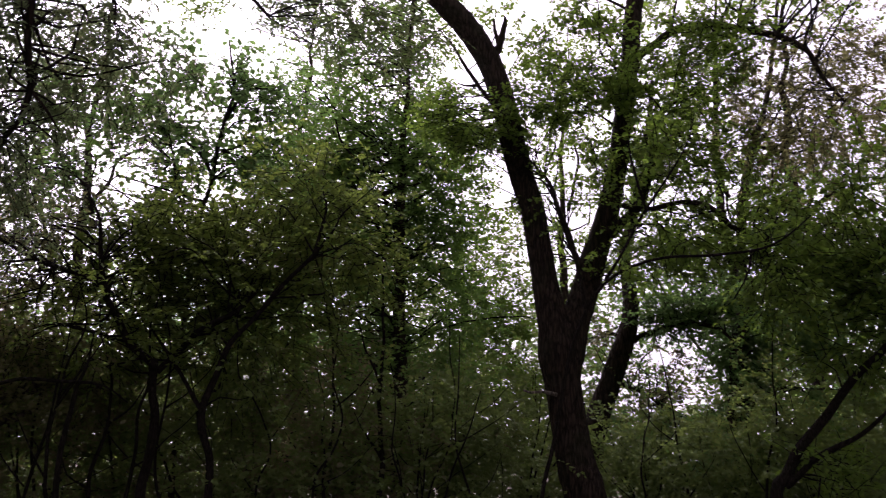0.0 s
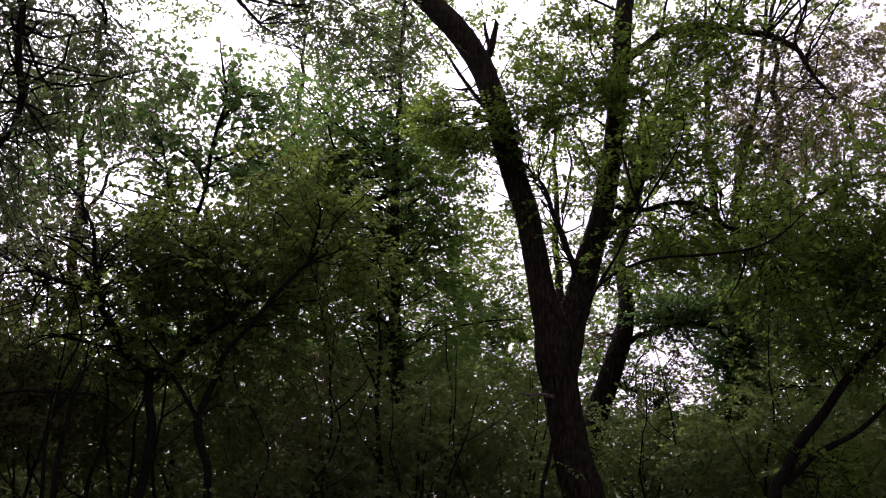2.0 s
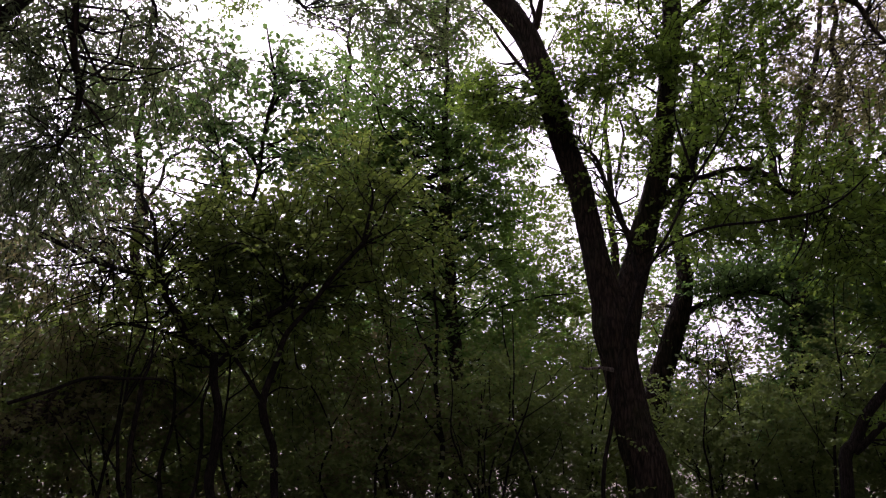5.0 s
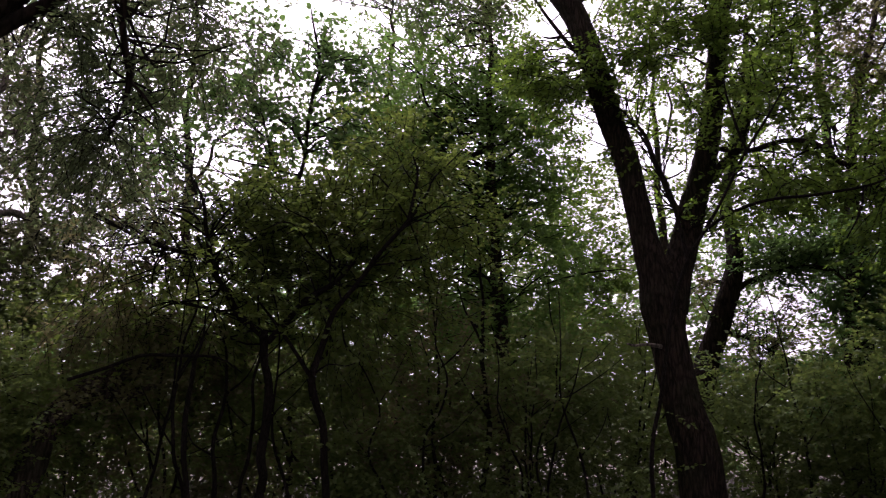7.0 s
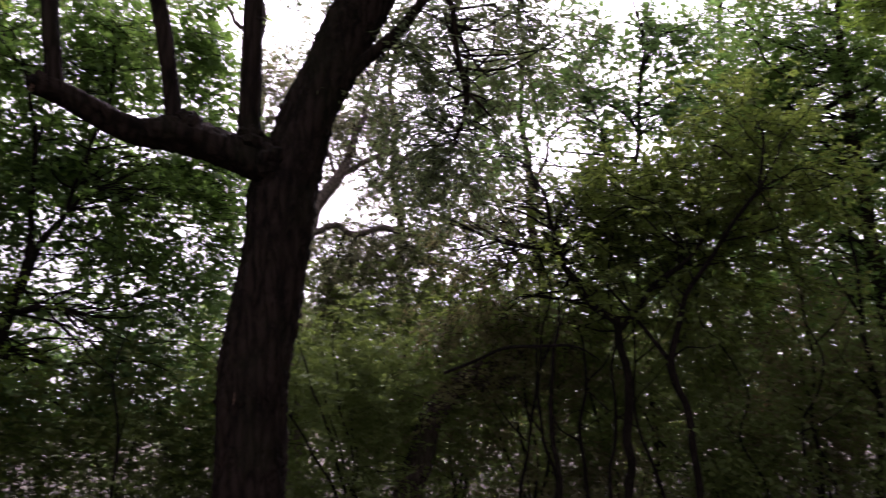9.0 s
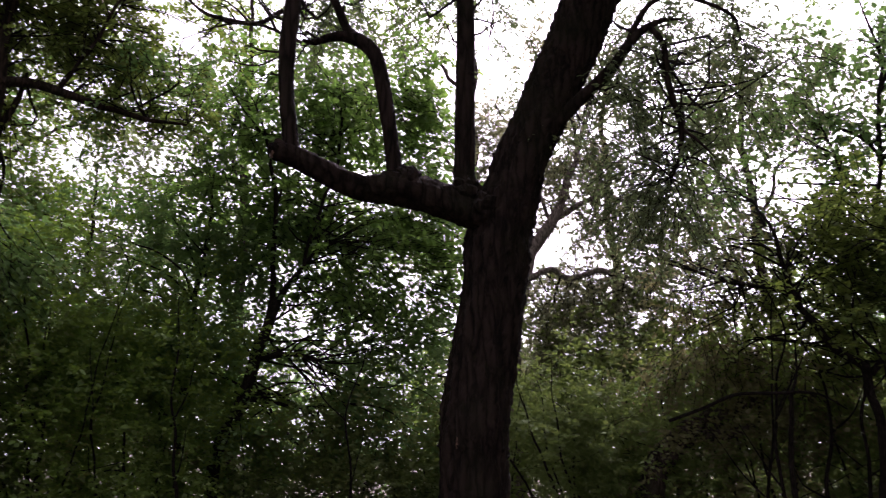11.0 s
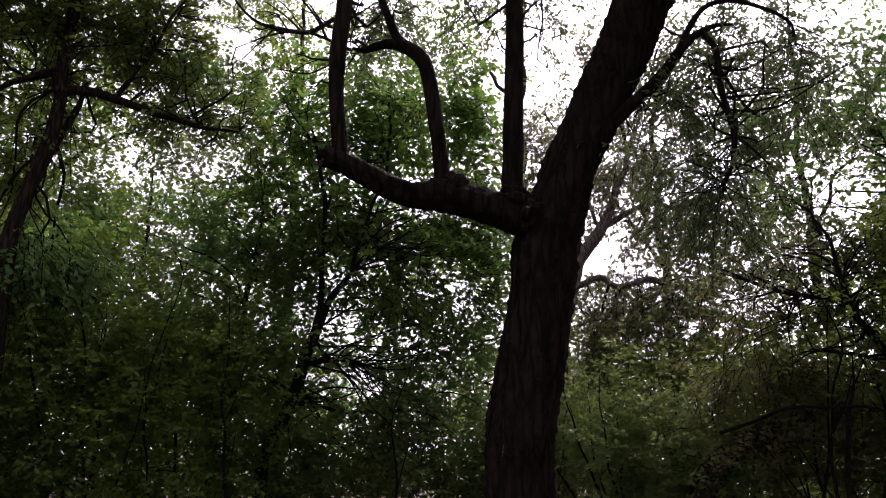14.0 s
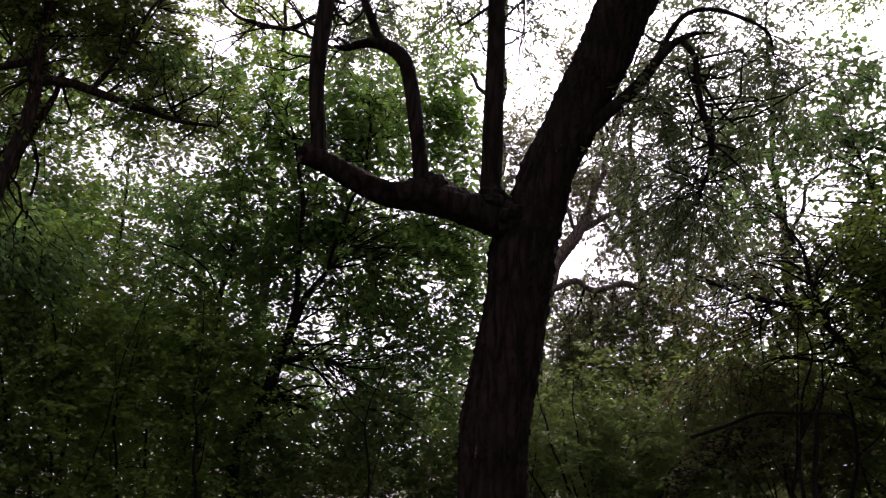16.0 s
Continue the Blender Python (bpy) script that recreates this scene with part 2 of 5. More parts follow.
def clumped(rs, pos, grain, layered=2.0):
    """Keeps about half of the places, in clumps and strands some grain metres wide with thin air between them."""
    total = np.zeros(len(pos))
    for k, share in ((1.0, 0.5), (2.1, 0.35), (4.3, 0.25)):
        for _ in range(3):
            way = rs.normal(size=3) * (1, 1, layered)
            total += share * np.sin(pos @ (way / np.linalg.norm(way)) * 2 * np.pi * k / (grain * 2.2) + rs.uniform(0, 6.28))
    level = np.argsort(np.argsort(total)) / max(1, len(pos) - 1)
    return rs.uniform(0, 1, len(pos)) < np.clip(1.45 * level - 0.18, 0.02, 1)


def foliage(rs, clouds, gaps, shape, size, droop, lay, per_twig=12, twig_len=0.5, anchors=None, depth=0.6, boughs=5):
    """Sprays of leaves on twigs inside clouds (x, y, z, across, up, turn, cover) but for the gaps; boughs run to them from the
    nearest of the anchors. Returns the blades, the twigs and the boughs as corners and faces."""
    starts, leads, bough_pieces = [], [], []
    for x, y, z, across, up, turn, cover in clouds:
        mid = np.array((x, y, z))
        ca, sa = math.cos(radians(turn)), math.sin(radians(turn))
        blade = size * size * LEAF_FILL[shape] * 0.55
        n = max(6, int(1.8 * cover * math.pi * across * up / blade / per_twig))
        q = unit(rs.normal(size=(n, 3))) * rs.uniform(0, 1, (n, 1)) ** (1 / 2.7) * rs.uniform(0.7, 1.5, (n, 1))
        q *= 1 + 0.12 * np.sin(5 * q[:, [1, 2, 0]] + rs.uniform(0, 6, 3))
        loc = q * (across, max(across * depth, 0.5), up)
        pos = mid + np.stack([loc[:, 0] * ca - loc[:, 1] * sa, loc[:, 0] * sa + loc[:, 1] * ca, loc[:, 2]], 1)
        pos = pos[clumped(rs, pos, 0.5 + 2.5 * size, 0.8 if droop > 0.5 else 1.5)]
        n = len(pos)
        out = unit(pos - mid) * 0.5
        if anchors is not None:
            near = anchors[np.argmin(np.linalg.norm(anchors[:, :3] - mid, axis=1))]
            out += unit(pos - near[:3]) * 0.8
            m = max(3, int(1.9 * boughs * min(2.0, 0.4 + across * up)))
            pick = pos[rs.choice(n, min(m, n), replace=False)]
            for e in pick:
                src = anchors[np.argmin(np.linalg.norm(anchors[:, :3] - (0.55 * e + 0.45 * near[:3] + (0, 0, -0.3)), axis=1) * rs.uniform(0.6, 1.6, len(anchors)))]
                span = np.linalg.norm(e - src[:3])
                if span < 0.15 or span > 6:
                    continue
                side = rs.normal(size=3) * span * 0.09
                r0 = min(src[3] * 0.5, (0.006 + 0.008 * span) * rs.uniform(0.6, 1.15))
                pts = [(*src[:3], r0), (*(src[:3] * 0.66 + e * 0.34 + side + (0, 0, 0.06 * span)), r0 * 0.75),
                       (*(src[:3] * 0.3 + e * 0.7 - side * 0.5 + (0, 0, 0.09 * span)), r0 * 0.45), (*e, 0.003)]
                bough_pieces.append(tube(pts, sides=5, step=0.14, rough=0.03, wander=0.02, seed=rs.randint(9999)))
        starts.append(pos)
        leads.append(out)
    pos, out = np.vstack(starts), np.vstack(leads)
    keep = np.ones(len(pos), bool)
    for x, y, z, across, up, turn in gaps:
        d = pos - (x, y, z)
        ca, sa = math.cos(radians(turn)), math.sin(radians(turn))
        e = ((d[:, 0] * ca + d[:, 1] * sa) / across) ** 2 + (d[:, 2] / up) ** 2 + ((-d[:, 0] * sa + d[:, 1] * ca) / 3.0) ** 2
        keep &= (e > 1.0 + rs.uniform(-0.35, 0.1, len(pos))) | ((rs.uniform(0, 1, len(pos)) < 0.2) & (e > 0.25))
    pos, out = pos[keep], out[keep]
    n = len(pos)
    way = unit(unit(out) + rs.normal(size=(n, 3)) * 0.45 + (0, 0, 0.05)) * twig_len * rs.uniform(0.6, 1.3, (n, 1))
    ts = np.linspace(0, 1, 3)
    fall = np.array((0, 0, -1.0)) * twig_len * droop
    line = pos[:, None, :] + (ts[None, :, None] - 0.5) * way[:, None, :] + (ts ** 2)[None, :, None] * fall
    # twigs, three-sided
    tr = np.array([0.0042, 0.0031, 0.0014]) * (1.0 + size * 4) * (0.55 if droop > 0.5 else 0.9)
    a = np.array([0, 2.09, 4.19])
    w = unit(way)
    u = unit(np.cross(w, (0.21, 0.31, 0.93)))
    v = np.cross(w, u)
    ring = np.cos(a)[None, None, :, None] * u[:, None, None, :] + np.sin(a)[None, None, :, None] * v[:, None, None, :]
    tv = (line[:, :, None, :] + ring * tr[None, :, None, None]).reshape(-1, 3)
    k, k1 = np.arange(3), (np.arange(3) + 1) % 3
    pat = np.vstack([np.stack([i * 3 + k, i * 3 + k1, i * 3 + 3 + k1, i * 3 + 3 + k], 1) for i in range(2)])
    tq = (np.arange(n)[:, None, None] * 9 + pat[None]).reshape(-1, 4)
    # blades, alternating along each twig
    m = per_twig
    t = np.clip((np.arange(m) + 0.7) / m + rs.normal(size=(n, m)) * 0.04, 0.05, 1.0)
    base = pos[:, None, :] + (t[..., None] - 0.5) * way[:, None, :] + (t ** 2)[..., None] * fall
    flip = np.where(np.arange(m) % 2, 1.0, -1.0)[None, :, None]
    flat = unit(np.cross(w, (0, 0, 1.0)))[:, None, :]
    axis = unit(flat * flip + w[:, None, :] * 0.55 + rs.normal(size=(n, m, 3)) * 0.42 + np.array((0, 0, -droop * 0.9)))
    nor = np.array((0, 0, 1.0)) + rs.normal(size=(n, m, 3)) * lay
    nor = unit(nor - axis * np.sum(nor * axis, -1, keepdims=True))
    side = np.cross(nor, axis)
    ln = size * rs.uniform(0.6, 1.3, (n, m, 1))
    pat = np.array(LEAF_SHAPE[shape])
    base = base + axis * 0.2 * ln
    lv = (base[:, :, None, :] + ln[..., None] * (pat[None, None, :, 0:1] * axis[:, :, None, :] + pat[None, None, :, 1:2] * side[:, :, None, :]
                                                + pat[None, None, :, 2:3] * nor[:, :, None, :])).reshape(-1, 3)
    halves = np.array([[0, 1, 2, 3], [0, 3, 4, 5]] if len(pat) == 6 else [[0, 1, 2, 3]])
    lq = (np.arange(n * m)[:, None, None] * len(pat) + halves[None]).reshape(-1, 4)
    poses = np.concatenate([v.reshape(-1, 1, 3) for v in (axis * ln, side * ln, nor * ln, base)], 1)
    return (lv, lq), (tv, tq), bough_pieces, poses


STYLE = {  # blade shape, size, droop, scatter of the blades, blades a twig, twig length, material, bark
    "maple": ("kite", 0.058, 0.12, 0.60, 16, 0.30, "maple_leaf"),
    "olive": ("kite", 0.058, 0.14, 0.60, 16, 0.30, "olive_leaf"),
    "lime": ("kite", 0.066, 0.20, 0.70, 16, 0.32, "elm_leaf"),
    "elm": ("broad", 0.078, 0.25, 0.65, 12, 0.45, "elm_leaf"),
    "deep": ("kite", 0.064, 0.18, 0.70, 16, 0.32, "deep_green_leaf"),
    "broad": ("broad", 0.080, 0.45, 0.75, 8, 0.42, "deep_green_leaf"),
    "willow": ("narrow", 0.052, 0.60, 0.85, 20, 0.42, "willow_leaf"),
    "tan": ("kite", 0.078, 0.30, 0.70, 16, 0.43, "hazed_tan_leaf"),
    "brown": ("kite", 0.054, 0.30, 0.70, 16, 0.30, "browning_leaf"),
    "thicket": ("kite", 0.062, 0.20, 0.70, 16, 0.40, "thicket_leaf"),
    "thicket_green": ("kite", 0.062, 0.15, 0.65, 16, 0.40, "maple_leaf"),
    "thicket_brown": ("kite", 0.062, 0.25, 0.70, 16, 0.40, "browning_leaf"),
    "hedge": ("kite", 0.110, 0.20, 0.70, 16, 0.70, "thicket_leaf"),
    "far": ("kite", 0.135, 0.20, 0.70, 16, 0.85, "deep_green_leaf"),
    "far_pale": ("kite", 0.110, 0.20, 0.70, 16, 0.85, "pale_leaf"),
    "tall_grey": ("kite", 0.085, 0.35, 0.75, 16, 0.43, "willow_leaf"),
    "tall_green": ("kite", 0.089, 0.20, 0.70, 16, 0.40, "maple_leaf"),
    "tall_brown": ("kite", 0.080, 0.30, 0.70, 16, 0.40, "browning_leaf"),
    "shade_canopy": ("kite", 0.130, 0.30, 0.60, 16, 0.70, "willow_leaf"),
    "rear_shade": ("kite", 0.620, 0.25, 0.70, 16, 1.50, "deep_green_leaf"),
}
SEED = [100]


def leaf_mesh(shape):
    """One blade with a raised midrib, a wavy edge, a pointed tip and a stalk."""
    wide = {"kite": 0.32, "broad": 0.40, "narrow": 0.17}[shape]
    bm = bmesh.new()
    rows = []
    for i in range(6):
        f = i / 5
        w = wide * (math.sin(math.pi * f ** 0.75) ** 0.8 if 0 < f < 1 else 0.02) * (1.06 if i % 2 else 0.96)
        z = 0.03 - 0.13 * f * f
        rows.append([bm.verts.new((f, k * w, z + abs(k) * 0.06)) for k in (-1, 0, 1)])
    for p, q in zip(rows, rows[1:]):
        bm.faces.new((p[0], p[1], q[1], q[0]))
        bm.faces.new((p[1], p[2], q[2], q[1]))
    stalk = [bm.verts.new(v) for v in ((-0.35, -0.012, 0.06), (-0.35, 0.012, 0.06), (0.02, 0.012, 0.032), (0.02, -0.012, 0.032))]
    bm.faces.new(stalk)
    me = bpy.data.meshes.new("leaf")
    bm.to_mesh(me)
    bm.free()
    return me


LEAF_MESH = {}


def crown(tree, style, clouds, gaps=(), anchors=None, boughs=5, depth=0.6, label="", singles=0, fine=True):
    """Leaves, twigs and boughs of one crown, as parts of the tree; singles: leaves of its first clump that are built one by one."""
    SEED[0] += 1
    rs = np.random.RandomState(SEED[0])
    shape, size, droop, lay, per, length, tone = STYLE[style]
    blades, twigs, pieces, poses = foliage(rs, clouds, gaps, shape, size, droop, lay, per, length, anchors, depth, boughs)
    corners = len(LEAF_SHAPE[shape])
    faces = corners // 2 - 1
    singles = singles // per * per
    verts, quads = blades[0][singles * corners:], blades[1][singles * faces:] - singles * corners
    top = part("crown", raw_mesh("crown", verts, quads), LEAVES[tone], tree, label, "stuff")
    if fine and style not in ("hedge", "far", "far_pale", "shade_canopy", "rear_shade", "thicket", "thicket_green", "thicket_brown"):
        part("fine_branchwork", raw_mesh("fine_branchwork", *twigs), BARK_TWIG_SHADED, tree, "", "stuff")
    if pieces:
        part("branchwork", raw_mesh("branchwork", *joined(pieces), True), BARK_TWIG_SHADED, tree, "", "stuff")
    if singles and (shape, tone) not in LEAF_MESH:
        LEAF_MESH[shape, tone] = leaf_mesh(shape)
        LEAF_MESH[shape, tone].materials.append(ONE_LEAF[tone])
    for a, b, c, p in poses[:singles]:
        leaf = new("leaf", LEAF_MESH[shape, tone])
        leaf.parent = top
        leaf.matrix_basis = Matrix(((a[0], b[0], c[0], p[0]), (a[1], b[1], c[1], p[1]), (a[2], b[2], c[2], p[2]), (0, 0, 0, 1)))


def along(*lines):
    """Anchor points, spaced along stems."""
    return np.vstack([smooth_line(l, 0.25) for l in lines])


def arching(tree, line, count, reach, way, lift, fall, radius, seed, name="branch"):
    """Slender branches springing from a stem: each rises a little, bends over and ends in a hanging tip, with two side twigs."""
    rs = np.random.RandomState(seed)
    base = smooth_line(line, 0.1)
    for k in range(count):
        s = base[rs.randint(len(base))][:3]
        d = unit(np.array(way, float) + rs.normal(size=3) * (0.45, 0.45, 0.15)) * reach * rs.uniform(0.55, 1.2)
        r = radius * rs.uniform(0.6, 1.2)
        p = [s, s + d * 0.3 + (0, 0, lift * 0.7), s + d * 0.65 + (0, 0, lift), s + d + (0, 0, lift - fall * rs.uniform(0.4, 1.2))]
        p = [p[0]] + [q + rs.normal(size=3) * reach * 0.035 for q in p[1:]]
        stem(name, [(*q, r * f) for q, f in zip(p, (1.0, 0.75, 0.5, 0.2))], BARK_TWIG_SHADED, tree, sides=7, step=0.06, rough=0.05, wander=0.012, seed=seed + k)
        for f in (1, 2):
            e = p[f] + unit(d + rs.normal(size=3) * reach * 0.6) * reach * rs.uniform(0.2, 0.42) + (0, 0, -fall * 0.3)
            mid = (p[f] + e) / 2 + (0, 0, 0.05 * reach)
            stem("twig", [(*p[f], r * 0.5), (*mid, r * 0.35), (*e, 0.002)], BARK_TWIG_SHADED, tree, sides=5, step=0.07, rough=0.05, wander=0.01, seed=seed + 50 + k * 2 + f)


# ---- the ground ----
def ground_sheet():
    r = np.concatenate([np.linspace(0, 40, 60), np.geomspace(44, 3000, 26)])
    a = np.linspace(0, 2 * np.pi, 96, endpoint=False)
    rr, aa = np.meshgrid(r, a, indexing="ij")
    x, y = rr * np.cos(aa), rr * np.sin(aa)
    z = (0.06 * np.sin(x * 1.3 + 1) * np.sin(y * 1.1) + 0.04 * np.sin(x * 3.1 + y * 2.3) + 0.10 * np.sin(x * 0.31) * np.cos(y * 0.27)) * np.exp(-rr / 60)
    v = np.stack([x, y, z], -1).reshape(-1, 3)
    i, j = np.meshgrid(np.arange(len(r) - 1), np.arange(len(a)), indexing="ij")
    j1 = (j + 1) % len(a)
    q = np.stack([i * len(a) + j, (i + 1) * len(a) + j, (i + 1) * len(a) + j1, i * len(a) + j1], -1).reshape(-1, 4)
    ob = new("ground", raw_mesh("ground", v, q, True))
    ob.data.materials.append(SOIL)
    return tagged(ob, "dark forest floor of soil and old leaf litter", "ground", kind="structure")


ground_sheet()

# ---- the pollarded willow ----
W_TRUNK = [(-4.20, 4.28, -0.15, 0.260), (-4.20, 4.29, 1.35, 0.245), (-4.18, 4.30, 1.74, 0.241), (-4.15, 4.34, 2.10, 0.238), (-4.09, 4.39, 2.63, 0.223), (-4.04, 4.44, 3.15, 0.240), (-3.99, 4.48, 3.39, 0.230), (-3.90, 4.56, 3.78, 0.203),
           (-3.77, 4.67, 4.13, 0.210), (-3.61, 4.79, 4.60, 0.216), (-3.51, 4.87, 4.91, 0.218), (-3.39, 4.95, 5.22, 0.218), (-3.19, 5.20, 5.96, 0.202), (-3.06, 5.51, 6.88, 0.171), (-2.93, 5.92, 8.14, 0.116), (-2.81, 6.19, 9.32, 0.050)]
W_LIMB = [(-4.00, 4.40, 3.31, 0.150), (-4.10, 4.24, 3.37, 0.141), (-4.22, 4.05, 3.43, 0.119), (-4.41, 3.77, 3.50, 0.118), (-4.55, 3.51, 3.49, 0.088), (-4.66, 3.28, 3.58, 0.084), (-4.76, 3.04, 3.68, 0.075), (-4.80, 2.92, 3.69, 0.064)]
W_SHOOT_1 = [(-4.77, 3.04, 3.69, 0.063), (-4.78, 3.03, 3.85, 0.059), (-4.80, 3.00, 4.21, 0.058), (-4.80, 3.00, 4.58, 0.064), (-4.80, 3.03, 5.03, 0.062), (-4.82, 3.04, 5.64, 0.058), (-4.96, 3.01, 6.68, 0.043), (-5.00, 2.94, 7.53, 0.017)]
W_SHOOT_2 = [(-4.43, 3.74, 3.54, 0.072), (-4.44, 3.73, 3.72, 0.056), (-4.47, 3.69, 4.13, 0.057), (-4.52, 3.66, 4.47, 0.056), (-4.59, 3.63, 4.65, 0.057), (-4.71, 3.55, 4.77, 0.053), (-4.84, 3.46, 4.81, 0.037), (-4.98, 3.34, 4.77, 0.026), (-5.07, 3.30, 4.81, 0.012)]
W_SHOOT_2B = [(-4.68, 3.59, 4.75, 0.046), (-4.75, 3.51, 4.84, 0.035), (-4.79, 3.45, 5.01, 0.033), (-4.83, 3.39, 5.19, 0.031), (-4.93, 3.33, 5.68, 0.027), (-5.02, 3.29, 6.42, 0.013)]
W_SHOOT_3 = [(-4.13, 4.18, 3.41, 0.094), (-4.14, 4.18, 3.59, 0.082), (-4.13, 4.18, 3.93, 0.077), (-4.13, 4.19, 4.35, 0.074), (-4.13, 4.21, 4.80, 0.072), (-4.14, 4.21, 5.20, 0.069), (-4.12, 4.23, 5.99, 0.064), (-4.13, 4.35, 7.09, 0.039), (-4.10, 4.38, 7.94, 0.015)]
W_SIDE = [(-3.61, 4.66, 4.04, 0.057), (-3.52, 4.74, 4.16, 0.053), (-3.40, 4.82, 4.29, 0.049), (-3.28, 4.91, 4.44, 0.043), (-3.18, 4.97, 4.59, 0.038), (-3.11, 5.02, 4.69, 0.034), (-3.03, 5.07, 4.76, 0.027), (-2.92, 5.13, 4.80, 0.017), (-2.80, 5.18, 4.78, 0.006)]
W_ARCH = [(-3.17, 4.98, 4.62, 0.026), (-3.07, 5.04, 4.84, 0.023), (-2.95, 5.11, 4.97, 0.019), (-2.75, 5.16, 4.95, 0.016), (-2.56, 5.21, 4.82, 0.014), (-2.43, 5.27, 4.67, 0.011), (-2.40, 5.28, 4.49, 0.007)]
W_HANG = [(-3.00, 5.08, 4.75, 0.022), (-2.93, 5.12, 4.60, 0.026), (-2.91, 5.13, 4.32, 0.025), (-2.88, 5.15, 4.11, 0.024), (-2.85, 5.17, 3.90, 0.022), (-2.87, 5.15, 3.69, 0.015), (-2.94, 5.12, 3.53, 0.009)]
W_HANG_2 = [(-2.85, 5.17, 3.90, 0.013), (-2.75, 5.22, 3.79, 0.011), (-2.66, 5.27, 3.66, 0.006)]
W_RIGHT = [(-3.09, 5.26, 6.20, 0.106), (-2.65, 5.38, 5.95, 0.067), (-2.23, 5.46, 5.55, 0.044), (-1.84, 5.61, 5.26, 0.024), (-1.43, 5.72, 4.84, 0.012)]

willow = thing("willow_tree", (W_TRUNK[0][0], W_TRUNK[0][1], 0), "old pollarded willow with dark furrowed trunk and sawn-off side limb", "tree")
trunk = stem("trunk", W_TRUNK, BARK_WILLOW_SHADED, willow, "furrowed bark, darkened for shade", sides=72, step=0.03, grit=0.030, rough=0.045, ridges=15, seed=1)
stem("limb", W_LIMB, BARK_WILLOW_SHADED, willow, "thick level limb, sawn off at its end", sides=40, step=0.025, grit=0.04, rough=0.075, ridges=14, seed=2)
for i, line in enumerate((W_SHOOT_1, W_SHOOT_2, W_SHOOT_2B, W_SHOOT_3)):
    stem("upright_shoot", line, BARK_WILLOW_SHADED, willow, sides=20, step=0.04, grit=0.022, rough=0.03, ridges=8, wander=0.004, seed=10 + i)
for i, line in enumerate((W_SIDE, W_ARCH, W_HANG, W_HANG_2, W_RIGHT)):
    stem("branch", line, BARK_WILLOW_SHADED, willow, sides=14, step=0.04, rough=0.06, wander=0.006, seed=20 + i)


def knob(points_at, radius, seed):
    """A burr of healed bark."""
    bm = bmesh.new()
    bmesh.ops.create_icosphere(bm, subdivisions=3, radius=radius)
    for v in bm.verts:
        v.co *= 1 + 0.35 * noise.noise(v.co * (2.2 / radius) + Vector((seed, 0, 0))) + 0.15 * noise.noise(v.co * (6 / radius))
        v.co += Vector(points_at)
    me = bpy.data.meshes.new("burr")
    bm.to_mesh(me)
    bm.free()
    return me


for i, k in enumerate(((-4.38, 3.80, 3.58, 0.106), (-4.43, 3.71, 3.55, 0.093), (-4.12, 4.17, 3.50, 0.119), (-4.79, 2.95, 3.71, 0.071), (-4.07, 4.27, 3.51, 0.052), (-4.00, 4.40, 3.80, 0.040), (-4.02, 4.25, 3.35, 0.127))):
    part("burr", knob(k[:3], k[3], i * 3.1), BARK_WILLOW_SHADED, willow)

c, n = Vector(W_LIMB[-1][:3]), (Vector(W_LIMB[-1][:3]) - Vector(W_LIMB[-2][:3])).normalized()
disc = []
for i in range(24):
    u = n.orthogonal().normalized()
    w = n.cross(u)
    rad = 0.046 * (1 + 0.06 * math.sin(3 * i * 0.26))
    disc.append(c + n * 0.024 + (u * math.cos(i * math.tau / 24) + w * math.sin(i * math.tau / 24)) * rad)
bm = bmesh.new()
ring = [bm.verts.new(p) for p in disc]
back = [bm.verts.new(p - n * 0.03) for p in disc]
bm.faces.new(ring)
for i in range(24):
    bm.faces.new((ring[i], back[i], back[(i + 1) % 24], ring[(i + 1) % 24]))
me = bpy.data.meshes.new("cut_end")
bm.to_mesh(me)
bm.free()
part("cut_end", me, CUT_WOOD, willow, "pale sawn end of the limb")

def scar(place, wide, tall, lean):
    """A torn sliver of bark, pale inside, lying on the trunk."""
    bm = bmesh.new()
    bmesh.ops.create_icosphere(bm, subdivisions=2, radius=1.0)
    for v in bm.verts:
        taper = 1 - 0.6 * max(0, v.co.z)
        v.co = Vector((v.co.x * wide * taper + v.co.z * lean, v.co.y * wide * taper, v.co.z * tall + 0.1 * tall * math.sin(3 * v.co.x))) + Vector(place)
    me = bpy.data.meshes.new("torn_bark")
    bm.to_mesh(me)
    bm.free()
    return me


for place, wide, tall, lean in (((-4.122, 4.056, 1.662), 0.007, 0.045, 0.004), ((-4.078, 4.082, 1.615), 0.006, 0.020, -0.008), ((-4.128, 4.062, 1.760), 0.005, 0.020, 0.002)):
    part("torn_bark", scar(place, wide, tall, lean), CUT_WOOD, willow, "pale torn sliver of bark")

